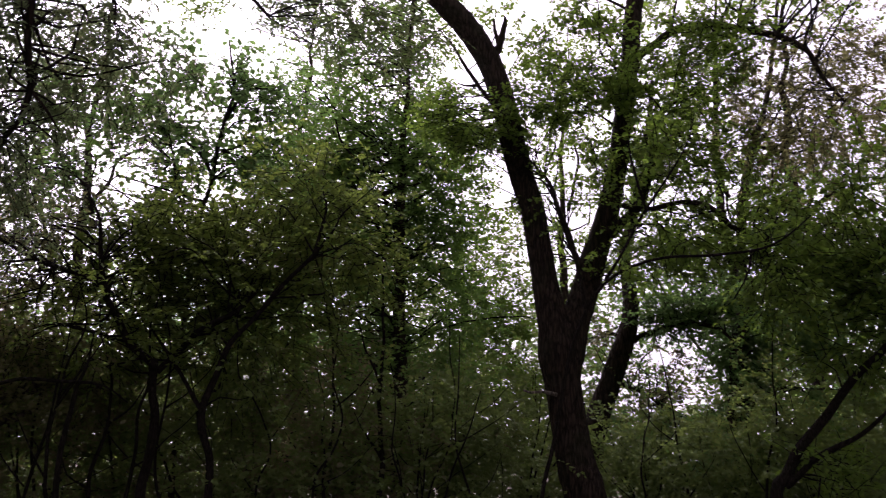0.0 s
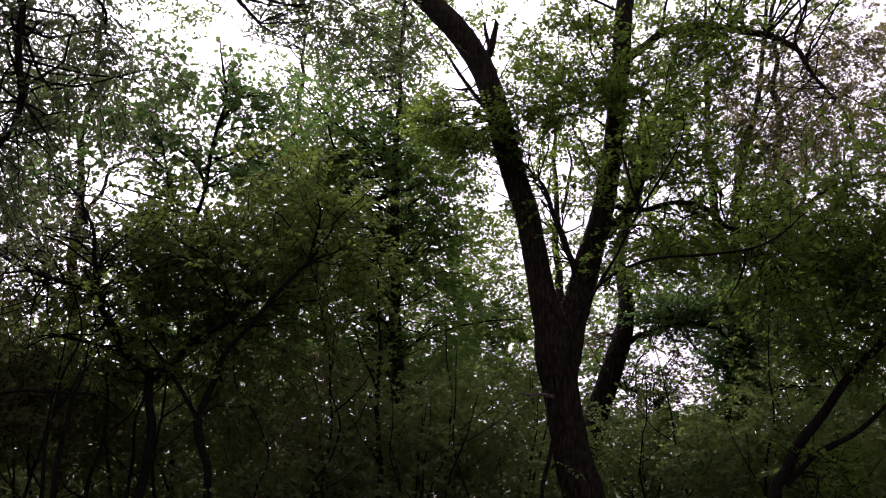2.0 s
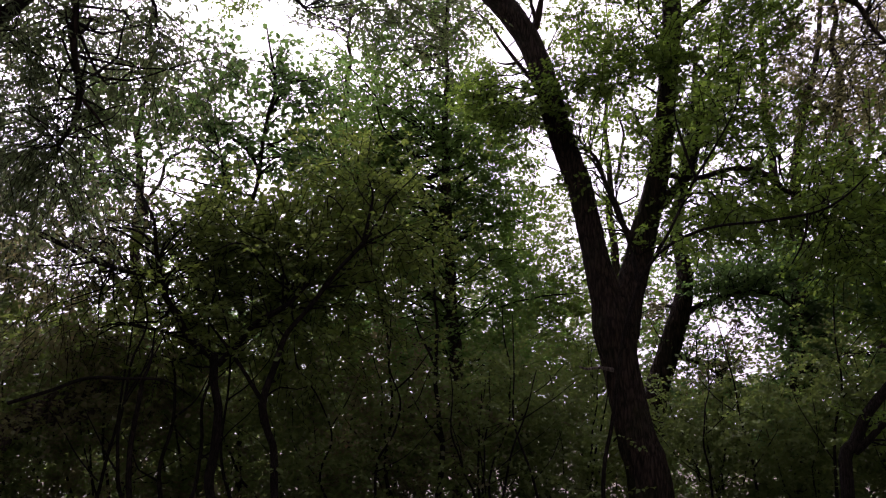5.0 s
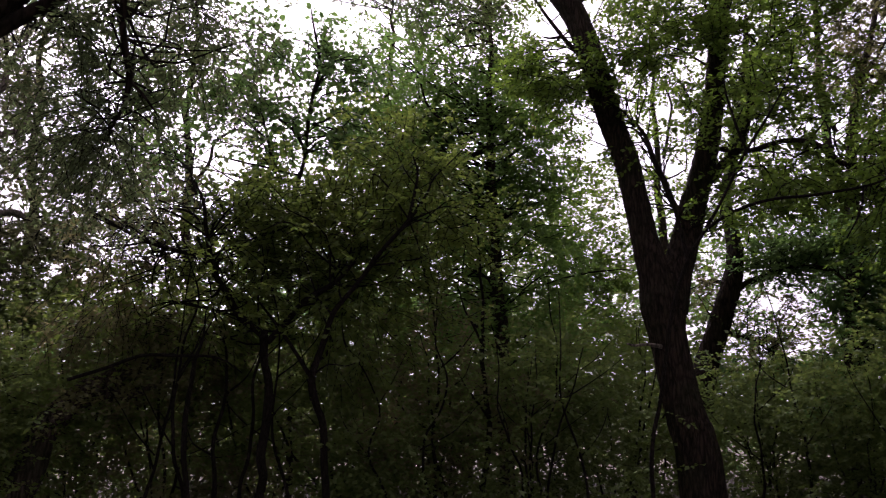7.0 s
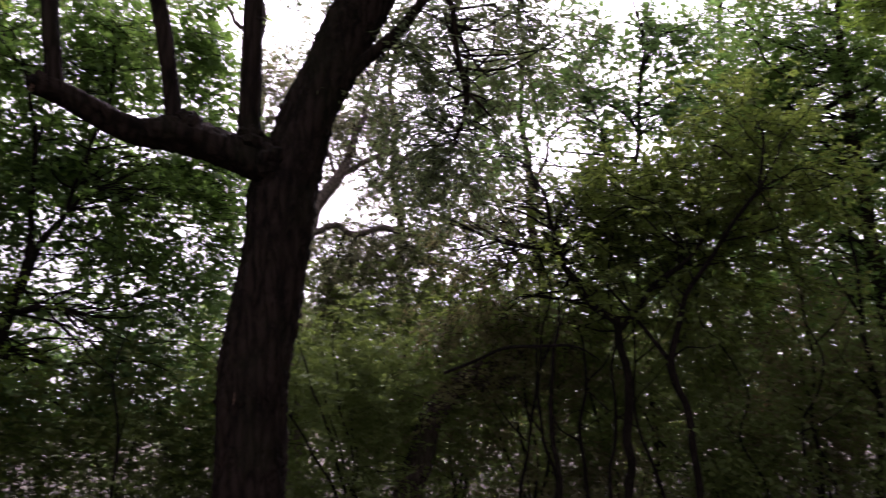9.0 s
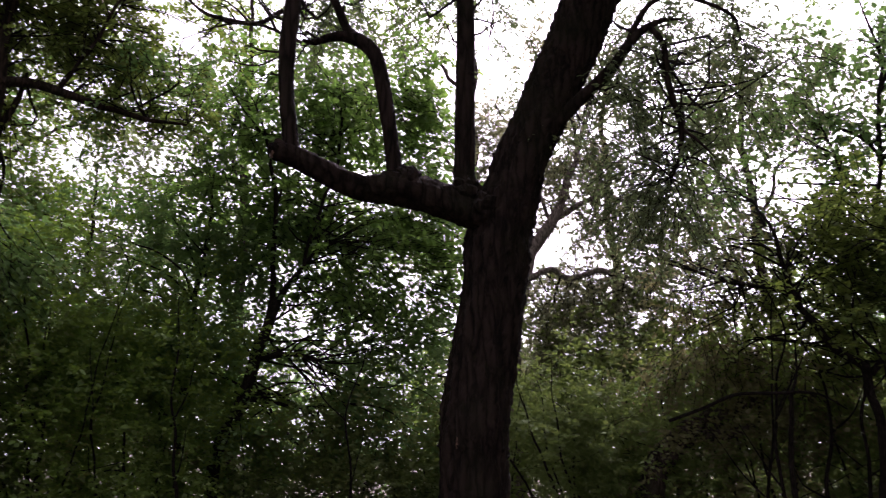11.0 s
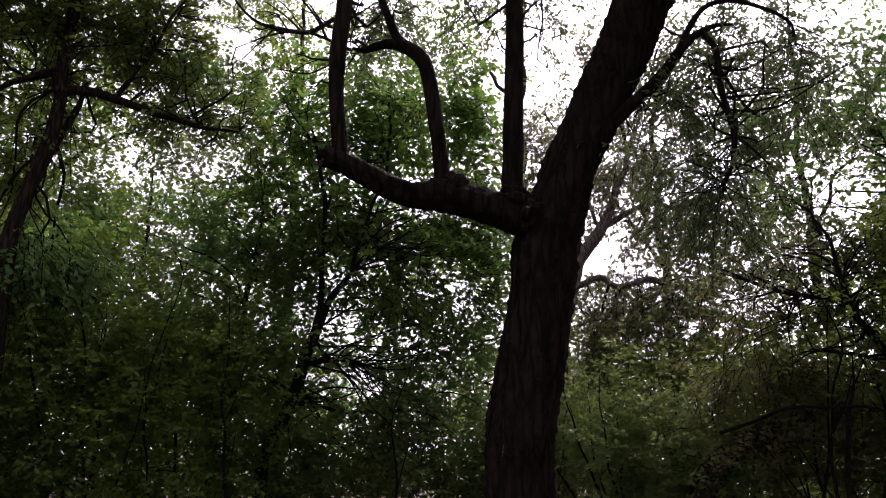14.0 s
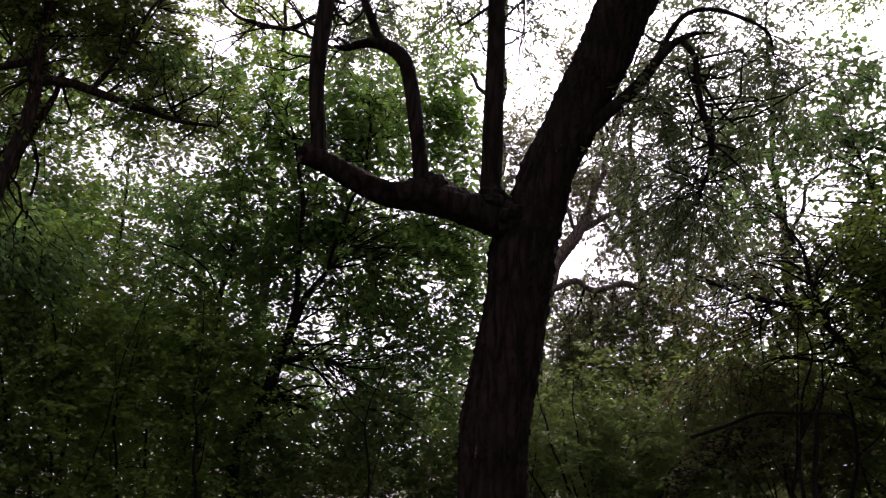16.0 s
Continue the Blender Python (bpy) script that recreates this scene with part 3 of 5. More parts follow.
W_GAPS = [(-2.45, 6.02, 3.58, 0.16, 0.16, 22), (-1.70, 6.17, 5.02, 0.30, 0.21, 15), (-2.46, 5.91, 3.55, 0.17, 0.15, 23), (-2.12, 6.04, 4.23, 0.14, 0.14, 19)]
crown(willow, "willow", [(-3.15, 4.99, 4.27, 0.25, 0.31, 32, 0.50), (-2.82, 5.30, 4.60, 0.44, 0.20, 28, 0.50), (-3.32, 5.00, 3.73, 0.33, 0.26, 34, 0.37), (-3.11, 5.25, 3.30, 0.42, 0.26, 31, 0.46), (-2.53, 5.66, 4.49, 0.33, 0.28, 24, 0.37), (-2.82, 5.52, 3.91, 0.27, 0.32, 27, 0.31), (-3.73, 5.08, 4.10, 0.19, 0.28, 36, 0.25), (-2.99, 5.66, 4.61, 0.93, 0.59, 28, 0.26), (-3.23, 5.52, 3.65, 0.51, 0.60, 30, 0.6), (-2.49, 5.90, 4.39, 0.53, 0.48, 23, 0.42), (-1.05, 6.31, 5.30, 0.67, 0.28, 9, 0.97), (-0.47, 6.38, 5.17, 0.41, 0.36, 4, 0.97),
                         (-3.44, 5.40, 4.34, 0.53, 0.53, 32, 0.5), (-2.93, 5.69, 4.70, 0.74, 0.44, 27, 0.38), (-3.50, 5.36, 3.72, 0.47, 0.33, 33, 0.5), (-3.13, 5.59, 3.41, 0.55, 0.28, 29, 0.72),
                         (-4.13, 4.89, 6.33, 1.65, 0.61, 40, 0.8), (-5.35, 3.51, 6.92, 1.73, 0.69, 57, 0.8), (-2.54, 5.88, 6.36, 1.55, 0.66, 23, 0.8), (-2.23, 6.00, 6.04, 1.62, 0.49, 20, 0.8),
                         (-4.26, 4.78, 5.22, 0.31, 0.46, 42, 0.3), (-5.18, 3.76, 5.22, 0.56, 0.36, 54, 0.85), (-4.75, 4.29, 5.40, 0.26, 0.26, 48, 0.66)],
      W_GAPS, along(W_TRUNK[9:], W_SHOOT_1[3:], W_SHOOT_3[4:], W_SIDE[2:], W_ARCH, W_HANG, W_RIGHT), 6, label="hanging sprays of narrow grey-green leaves", singles=300)

# Unseen high branches and leaves, added to shade the limb and crowns below.
W_UNSEEN_HIGH = [[(-3.06, 5.51, 6.88, 0.100), (-2.90, 4.60, 7.60, 0.075), (-2.40, 3.40, 8.20, 0.050), (-1.60, 2.20, 8.60, 0.018)],
          [(-3.06, 5.51, 6.88, 0.090), (-2.00, 5.20, 7.60, 0.065), (-0.40, 4.90, 8.20, 0.040), (1.40, 4.80, 8.50, 0.014)],
          [(-4.12, 4.23, 5.99, 0.060), (-4.60, 3.20, 7.20, 0.050), (-5.00, 1.90, 8.10, 0.030), (-5.20, 0.60, 8.50, 0.012)]]
for i, line in enumerate(W_UNSEEN_HIGH):
    stem("branch", line, BARK_WILLOW_SHADED, willow, sides=12, step=0.12, rough=0.06, wander=0.02, seed=230 + i)
crown(willow, "shade_canopy", [(-2.60, 3.00, 8.60, 2.30, 0.55, 10, 3.4), (-0.60, 4.60, 8.60, 2.20, 0.50, 0, 3.4), (1.60, 4.40, 8.80, 2.10, 0.50, -10, 3.4), (-4.80, 1.60, 8.50, 2.20, 0.50, 60, 3.4), (-1.20, 1.20, 9.20, 2.40, 0.50, 0, 3.4)],
      (), along(*W_UNSEEN_HIGH), 3, depth=1.0, label="unseen high top of grey-green leaves, added for shade")

# ---- the forked maple ----
A_TRUNK = [(1.64, 8.85, -0.15, 0.262), (1.58, 8.86, 1.09, 0.231), (1.49, 8.88, 1.53, 0.206), (1.41, 8.89, 1.94, 0.187), (1.34, 8.90, 2.36, 0.188), (1.31, 8.90, 2.69, 0.226), (1.29, 8.91, 3.00, 0.177)]
A_LEFT = [(1.30, 8.91, 2.63, 0.207), (1.24, 8.91, 3.00, 0.177), (1.15, 8.93, 3.51, 0.147), (1.06, 8.94, 4.04, 0.139), (0.95, 8.95, 4.51, 0.138), (0.82, 8.96, 4.99, 0.140), (0.68, 8.97, 5.50, 0.139), (0.55, 8.98, 6.02, 0.139),
          (0.43, 8.99, 6.30, 0.144), (0.19, 9.00, 6.63, 0.146), (-0.11, 9.00, 6.98, 0.142), (-0.53, 8.98, 7.48, 0.127), (-0.97, 8.95, 8.35, 0.101), (-1.28, 8.91, 9.50, 0.050)]
A_RIGHT = [(1.38, 8.89, 2.63, 0.188), (1.52, 8.97, 3.14, 0.160), (1.68, 9.05, 3.67, 0.144), (1.82, 9.02, 4.12, 0.132), (1.93, 8.99, 4.59, 0.121), (2.03, 8.97, 5.13, 0.113), (2.10, 8.96, 5.77, 0.108), (2.16, 8.94, 6.27, 0.107), (2.22, 8.93, 6.86, 0.103), (2.36, 8.99, 8.08, 0.086), (2.38, 8.99, 9.58, 0.038)]
A_STUB = [(0.44, 8.99, 6.17, 0.063), (0.57, 8.98, 6.37, 0.049), (0.64, 8.98, 6.57, 0.039), (0.67, 8.98, 6.76, 0.022), (0.64, 8.98, 6.82, 0.007)]
A_STUB_2 = [(0.59, 8.98, 6.37, 0.028), (0.54, 8.98, 6.58, 0.021), (0.52, 8.98, 6.75, 0.011)]
A_DEAD = [(0.58, 8.98, 5.54, 0.031), (0.45, 8.89, 5.72, 0.027), (0.22, 8.80, 6.00, 0.020), (0.05, 8.80, 6.26, 0.014), (-0.11, 8.80, 6.41, 0.007)]
A_DEAD_2 = [(0.36, 8.84, 5.81, 0.020), (0.21, 8.80, 5.77, 0.013), (0.12, 8.80, 5.80, 0.007)]
A_TOP = [(2.17, 8.94, 6.19, 0.057), (2.38, 8.78, 6.40, 0.050), (2.58, 8.62, 6.47, 0.050), (2.87, 8.53, 6.47, 0.043), (3.23, 8.29, 6.36, 0.038), (3.60, 8.14, 6.21, 0.035), (3.83, 8.03, 5.96, 0.027), (3.99, 7.95, 5.60, 0.020), (4.15, 7.87, 5.30, 0.013)]
A_ELBOW = [(1.95, 8.99, 4.45, 0.033), (2.35, 8.79, 4.35, 0.030), (2.67, 8.60, 4.35, 0.026), (2.94, 8.51, 4.26, 0.026), (3.11, 8.44, 4.08, 0.029), (3.29, 8.38, 3.96, 0.023), (3.29, 8.38, 3.69, 0.013)]
A_UPPER = [(1.81, 9.02, 3.99, 0.072), (2.07, 9.01, 4.25, 0.060), (2.29, 9.01, 4.59, 0.047), (2.40, 8.98, 4.99, 0.038), (2.47, 8.97, 5.48, 0.031), (2.70, 8.90, 5.73, 0.018)]
A_LOW = [(1.62, 8.85, 3.50, 0.038), (1.44, 8.78, 3.87, 0.032), (1.33, 8.80, 4.20, 0.029), (1.22, 8.82, 4.54, 0.023), (1.01, 8.84, 4.82, 0.013)]
maple = thing("maple_tree", (A_TRUNK[0][0], A_TRUNK[0][1], 0), "tall maple whose brown-grey trunk forks low into two stems", "tree")
stem("trunk", A_TRUNK, BARK_GREY_SHADED, maple, "brown-grey fissured bark", sides=48, step=0.05, rough=0.035, ridges=20, seed=31)
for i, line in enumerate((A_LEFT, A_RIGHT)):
    stem("stem", line, BARK_GREY_SHADED, maple, sides=32, step=0.05, rough=0.03, ridges=16, wander=0.006, seed=33 + i)
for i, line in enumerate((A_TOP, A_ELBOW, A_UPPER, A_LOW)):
    stem("branch", line, BARK_GREY_SHADED, maple, sides=12, step=0.06, rough=0.05, wander=0.02, seed=40 + i)
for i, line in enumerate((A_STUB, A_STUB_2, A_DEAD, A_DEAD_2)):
    stem("dead_branch", line, BARK_GREY_SHADED, maple, "bare broken branch", sides=10, step=0.05, rough=0.08, wander=0.012, seed=50 + i)
A_SNAG = [(1.25, 8.71, 2.23, 0.021), (1.10, 8.63, 2.24, 0.015), (0.96, 8.55, 2.22, 0.012), (0.88, 8.55, 2.25, 0.009)]
stem("dead_branch", A_SNAG, BARK_PALE_HAZED, maple, "pale broken stub", sides=8, step=0.03, rough=0.1, wander=0.01, seed=57)
A_GAPS = [(0.14, 9.25, 6.21, 0.29, 0.34, -1), (0.78, 9.22, 4.67, 0.22, 0.18, -5), (0.78, 9.22, 3.98, 0.20, 0.19, -5), (3.19, 8.68, 4.41, 0.23, 0.27, -20), (2.42, 8.93, 2.72, 0.13, 0.10, -15), (2.71, 8.85, 2.50, 0.12, 0.22, -17), (2.50, 8.91, 2.34, 0.08, 0.09, -16), (2.27, 8.97, 2.51, 0.06, 0.08, -14), (1.34, 9.15, 4.72, 0.24, 0.41, -8)]
crown(maple, "maple", [(1.55, 8.60, 6.30, 0.65, 0.50, -10, 1.35), (2.05, 8.50, 5.60, 0.84, 0.55, -13, 1.35), (1.25, 8.55, 5.45, 0.63, 0.32, -8, 1.3), (2.84, 8.80, 5.90, 0.85, 0.64, -18, 1.3), (2.85, 8.80, 5.13, 0.82, 0.48, -18, 0.9), (2.64, 8.86, 4.67, 0.81, 0.40, -17, 1), (3.68, 8.49, 4.53, 0.81, 0.40, -23, 1.1), (4.12, 8.28, 3.90, 0.59, 0.53, -26, 1.3), (0.92, 8.60, 5.25, 0.45, 0.36, -6, 1.3), (1.25, 9.17, 3.97, 0.40, 0.40, -8, 0.5), (0.79, 9.22, 6.66, 0.44, 0.44, -5, 0.33),
                       (0.36, 9.24, 5.44, 0.59, 0.28, -2, 2.51), (0.09, 9.25, 5.78, 0.42, 0.21, -1, 1.32), (2.83, 8.81, 4.09, 0.86, 0.33, -18, 2.24), (2.29, 8.96, 3.78, 0.66, 0.30, -14, 1.72), (3.47, 8.57, 3.92, 0.79, 0.33, -22, 2.11),
                       (1.61, 9.11, 4.98, 0.41, 0.34, -10, 0.66), (3.88, 8.39, 3.44, 0.72, 0.46, -25, 1.9), (2.12, 8.50, 4.75, 0.61, 0.36, -14, 1.1),
                       (3.00, 8.15, 6.15, 0.85, 0.32, -20, 1.1), (0.20, 8.85, 5.15, 0.52, 0.28, 0, 1.3), (-0.05, 8.95, 5.50, 0.45, 0.24, 0, 1.1), (1.45, 8.60, 4.45, 0.42, 0.34, -8, 0.8), (0.45, 8.75, 4.55, 0.40, 0.22, -3, 0.7), (2.22, 8.98, 8.07, 2.03, 0.86, -14, 0.6), (-0.26, 9.25, 8.56, 1.92, 0.72, 2, 0.6), (4.10, 8.29, 7.46, 1.67, 0.76, -26, 1.2)],
      A_GAPS, along(A_LEFT[6:], A_RIGHT[4:], A_TOP, A_ELBOW, A_UPPER, A_LOW), 6, label="layered sprays of fresh green leaves", singles=300)
crown(maple, "brown", [(3.69, 8.48, 5.87, 0.92, 0.56, -24, 0.36), (4.13, 8.28, 5.03, 0.82, 0.68, -27, 0.43), (3.67, 8.49, 4.99, 0.68, 0.41, -23, 0.29), (4.27, 8.20, 5.99, 0.71, 0.50, -28, 0.36)],
      [(3.26, 8.66, 4.60, 0.27, 0.34, -21), (3.65, 8.50, 5.33, 0.17, 0.21, -23)], along(A_TOP[3:], A_ELBOW[3:]), 4, label="thin browning leaves")

# ---- the grey stem behind the maple, arching over the opening ----
G_STEM = [(1.97, 11.33, -0.15, 0.203), (2.05, 11.32, 1.55, 0.183), (2.19, 11.29, 2.14, 0.156), (2.37, 11.25, 2.67, 0.143), (2.56, 11.21, 3.17, 0.130), (2.64, 11.19, 3.59, 0.110), (2.63, 11.30, 4.10, 0.098), (2.58, 11.31, 4.51, 0.084), (2.79, 11.36, 5.20, 0.072), (2.98, 11.42, 6.00, 0.052), (3.14, 11.58, 7.26, 0.031)]
G_ARCH = [(2.55, 11.21, 3.13, 0.051), (2.78, 11.16, 3.26, 0.042), (3.04, 11.09, 3.34, 0.035), (3.36, 11.00, 3.42, 0.032), (3.66, 10.79, 3.33, 0.026), (3.91, 10.71, 3.13, 0.016)]
G_BOUGH = [(2.38, 11.25, 2.63, 0.032), (2.57, 11.11, 2.54, 0.024), (2.79, 10.95, 2.42, 0.020), (2.98, 10.90, 2.25, 0.012)]
leaning_stem = thing("ash_tree", (G_STEM[0][0], G_STEM[0][1], 0), "slender grey ash with a branch arching over a bright opening", "tree")
stem("trunk", G_STEM, BARK_GREY_SHADED, leaning_stem, sides=24, step=0.06, rough=0.04, ridges=10, wander=0.01, seed=61)
stem("branch", G_ARCH, BARK_GREY_SHADED, leaning_stem, sides=14, step=0.06, rough=0.06, wander=0.02, seed=62)
stem("branch", G_BOUGH, BARK_GREY_SHADED, leaning_stem, sides=8, step=0.06, rough=0.06, wander=0.02, seed=63)
G_GAPS = [(3.08, 11.17, 2.98, 0.24, 0.20, -15), (3.39, 11.09, 2.76, 0.24, 0.34, -17), (3.13, 11.17, 2.52, 0.10, 0.11, -16), (2.85, 11.25, 2.74, 0.08, 0.10, -14), (2.84, 11.25, 2.36, 0.12, 0.12, -14), (2.17, 11.40, 3.23, 0.20, 0.32, -11), (3.38, 11.10, 2.35, 0.24, 0.16, -17)]
crown(leaning_stem, "deep", [(3.19, 11.15, 3.58, 0.90, 0.33, -16, 2.86), (3.76, 10.97, 3.78, 0.65, 0.41, -19, 1.76), (3.00, 11.21, 3.99, 0.74, 0.33, -15, 0.99), (2.84, 11.25, 2.67, 0.48, 0.56, -14, 0.5), (2.17, 11.39, 3.31, 0.32, 0.49, -11, 0.39), (3.02, 11.20, 2.17, 0.72, 0.32, -15, 1.1), (2.97, 11.21, 5.92, 0.86, 0.60, -15, 0.55)],
      G_GAPS, along(G_STEM[4:], G_ARCH, G_BOUGH), 6)
crown(leaning_stem, "brown", [(3.16, 11.16, 2.70, 0.48, 0.48, -16, 0.55), (2.25, 11.38, 3.35, 0.28, 0.41, -11, 0.5), (2.89, 11.23, 2.36, 0.48, 0.28, -14, 0.6)], (), along(G_ARCH, G_BOUGH), 8, label="thin hanging sprays before the bright opening")

# ---- the ivy-clad tree ----
V_TRUNK = [(4.06, 11.82, -0.15, 0.120), (4.15, 11.79, 1.55, 0.110), (4.23, 11.76, 2.32, 0.102), (4.29, 11.74, 3.11, 0.100), (4.40, 11.70, 3.93, 0.088), (4.43, 11.69, 4.94, 0.072), (4.63, 11.72, 6.10, 0.056), (5.02, 11.77, 7.33, 0.039), (5.33, 11.86, 9.16, 0.026)]
V_BRANCH = [(4.37, 11.71, 3.76, 0.070), (4.66, 11.38, 4.35, 0.052), (5.08, 11.09, 4.93, 0.039), (5.51, 10.88, 5.44, 0.022)]
ivy_tree = thing("ivy_clad_tree", (V_TRUNK[0][0], V_TRUNK[0][1], 0), "dark tree with ivy up its trunk", "tree")
stem("trunk", V_TRUNK, BARK_GREY_SHADED, ivy_tree, sides=20, step=0.07, rough=0.05, ridges=9, wander=0.015, seed=71)
stem("branch", V_BRANCH, BARK_GREY_SHADED, ivy_tree, sides=10, step=0.07, rough=0.06, wander=0.03, seed=72)
crown(ivy_tree, "deep", [(4.37, 11.92, 3.47, 0.49, 0.53, -20, 3.3), (4.34, 11.94, 2.65, 0.44, 0.62, -20, 3.3), (4.20, 11.99, 1.78, 0.62, 0.62, -19, 3.3), (4.75, 11.78, 3.77, 1.07, 0.45, -22, 1.9), (5.42, 11.48, 3.71, 1.07, 0.53, -25, 2), (5.38, 11.51, 5.31, 1.28, 0.64, -25, 1.0), (4.96, 11.69, 2.94, 0.97, 0.53, -23, 1.87), (5.42, 11.49, 2.30, 0.88, 0.62, -25, 1.98)],
      [(5.00, 11.67, 2.70, 0.26, 0.35, -23), (5.46, 11.47, 2.76, 0.22, 0.31, -25)], along(V_TRUNK[2:], V_BRANCH), 5, label="glossy dark ivy and leaves", fine=False)
crown(ivy_tree, "brown", [(5.59, 11.40, 6.87, 1.33, 0.95, -26, 0.44), (4.63, 11.83, 6.61, 0.76, 0.57, -21, 0.44)], [(4.46, 11.89, 5.53, 0.37, 0.46, -21)], along(V_TRUNK[5:], V_BRANCH), 5)

# ---- the sapling before the maple ----
S_STEM = [(0.84, 6.95, -0.15, 0.019), (0.88, 6.94, 1.20, 0.019), (0.96, 6.93, 1.66, 0.017), (1.04, 6.92, 2.12, 0.016), (1.13, 6.91, 2.49, 0.016), (1.24, 6.89, 2.83, 0.016), (1.38, 6.86, 3.06, 0.014), (1.55, 6.83, 3.33, 0.012), (1.76, 6.78, 3.70, 0.012), (1.94, 6.73, 4.01, 0.010), (2.09, 6.68, 4.30, 0.006), (2.16, 6.66, 4.58, 0.004)]
S_REACH = [(1.38, 6.86, 3.05, 0.015), (1.57, 6.72, 3.16, 0.015), (1.86, 6.54, 3.21, 0.012), (2.16, 6.34, 3.21, 0.012), (2.44, 6.13, 3.22, 0.009), (2.63, 6.05, 3.31, 0.009), (2.82, 5.97, 3.46, 0.005)]
S_UP = [(1.76, 6.78, 3.69, 0.013), (1.70, 6.79, 3.91, 0.013), (1.65, 6.80, 4.17, 0.010), (1.61, 6.81, 4.39, 0.005)]
S_INNER = [(1.24, 6.89, 2.83, 0.020), (1.18, 6.90, 3.13, 0.017), (1.13, 6.91, 3.38, 0.018), (1.04, 6.92, 3.69, 0.015), (0.91, 6.94, 3.94, 0.010), (0.84, 6.95, 4.02, 0.005)]
S_DOWN = [(2.40, 6.15, 3.21, 0.009), (2.37, 6.16, 3.05, 0.009), (2.27, 6.20, 2.83, 0.005)]
sapling = thing("maple_sapling", (S_STEM[0][0], S_STEM[0][1], 0), "thin dark sapling bending past the maple trunk", "tree")
stem("trunk", S_STEM, BARK_TWIG_SHADED, sapling, sides=10, step=0.05, rough=0.05, wander=0.008, seed=81)
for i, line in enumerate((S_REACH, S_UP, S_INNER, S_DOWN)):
    stem("branch", line, BARK_TWIG_SHADED, sapling, sides=8, step=0.05, rough=0.05, wander=0.01, seed=82 + i)
crown(sapling, "maple", [(2.11, 6.88, 3.42, 0.57, 0.15, -17, 0.99), (2.76, 6.65, 3.55, 0.46, 0.18, -23, 1.21), (1.98, 6.92, 4.27, 0.32, 0.27, -16, 0.77), (1.49, 7.04, 3.11, 0.25, 0.15, -12, 0.88), (2.83, 6.62, 3.06, 0.46, 0.20, -23, 1.32)], [(2.48, 6.76, 3.74, 0.16, 0.21, -20)], along(S_STEM[7:], S_REACH, S_UP), 4, singles=300)

# ---- two dark stems leaning together at the clearing's edge ----
R_STEM = [(2.74, 6.98, -0.15, 0.057), (2.79, 6.96, 1.26, 0.052), (2.91, 6.91, 1.52, 0.049), (3.03, 6.86, 1.79, 0.044), (3.22, 6.77, 2.06, 0.039), (3.37, 6.59, 2.31, 0.033), (3.65, 6.44, 2.69, 0.026), (3.87, 6.31, 3.21, 0.018), (4.04, 6.20, 3.92, 0.011)]
R_SECOND = [(2.88, 6.93, 1.43, 0.031), (3.01, 6.76, 1.61, 0.026), (3.12, 6.60, 1.72, 0.025), (3.26, 6.42, 1.84, 0.020), (3.50, 6.18, 2.10, 0.012)]
leaner = thing("hawthorn_tree", (R_STEM[0][0], R_STEM[0][1], 0), "leaning dark hawthorn with a forked stem", "tree")
stem("trunk", R_STEM, BARK_TWIG_SHADED, leaner, sides=18, step=0.05, rough=0.06, ridges=6, wander=0.012, seed=91)
stem("branch", R_SECOND, BARK_TWIG_SHADED, leaner, sides=12, step=0.05, rough=0.06, wander=0.012, seed=92)
crown(leaner, "maple", [(3.45, 6.77, 3.33, 0.49, 0.49, -27, 1.54), (3.44, 6.78, 2.56, 0.42, 0.32, -27, 1.54), (3.23, 6.88, 1.52, 0.37, 0.32, -25, 1.65), (3.80, 6.58, 2.90, 0.64, 0.80, -30, 2.2), (3.92, 6.51, 4.09, 0.66, 0.70, -31, 0.9)], [(3.30, 6.85, 2.25, 0.13, 0.18, -26)], along(R_STEM[3:], R_SECOND), 5, singles=200)

# ---- the low spreading tree ----
B_TRUNK = [(-2.64, 7.55, -0.15, 0.044), (-2.61, 7.56, 1.32, 0.042), (-2.56, 7.58, 1.77, 0.038), (-2.57, 7.57, 2.12, 0.034), (-2.61, 7.56, 2.30, 0.032)]
B_LEFT = [(-2.61, 7.56, 2.28, 0.040), (-2.77, 7.50, 2.45, 0.033), (-2.95, 7.44, 2.66, 0.031), (-3.06, 7.39, 2.86, 0.029), (-3.13, 7.36, 3.04, 0.026), (-3.19, 7.34, 3.36, 0.019), (-3.26, 7.31, 3.65, 0.015), (-3.32, 7.28, 3.89, 0.007)]
B_LEFT_2 = [(-3.13, 7.36, 3.03, 0.023), (-3.32, 7.17, 3.06, 0.019), (-3.54, 6.95, 3.13, 0.017), (-3.73, 6.73, 3.22, 0.014), (-4.01, 6.57, 3.40, 0.008)]
B_LEFT_3 = [(-3.53, 6.95, 3.12, 0.011), (-3.73, 6.85, 3.05, 0.008), (-3.95, 6.72, 3.04, 0.005)]
B_MID = [(-2.59, 7.57, 2.23, 0.031), (-2.39, 7.63, 2.47, 0.028), (-2.16, 7.70, 2.72, 0.024), (-1.92, 7.77, 2.92, 0.021), (-1.76, 7.80, 3.06, 0.012)]
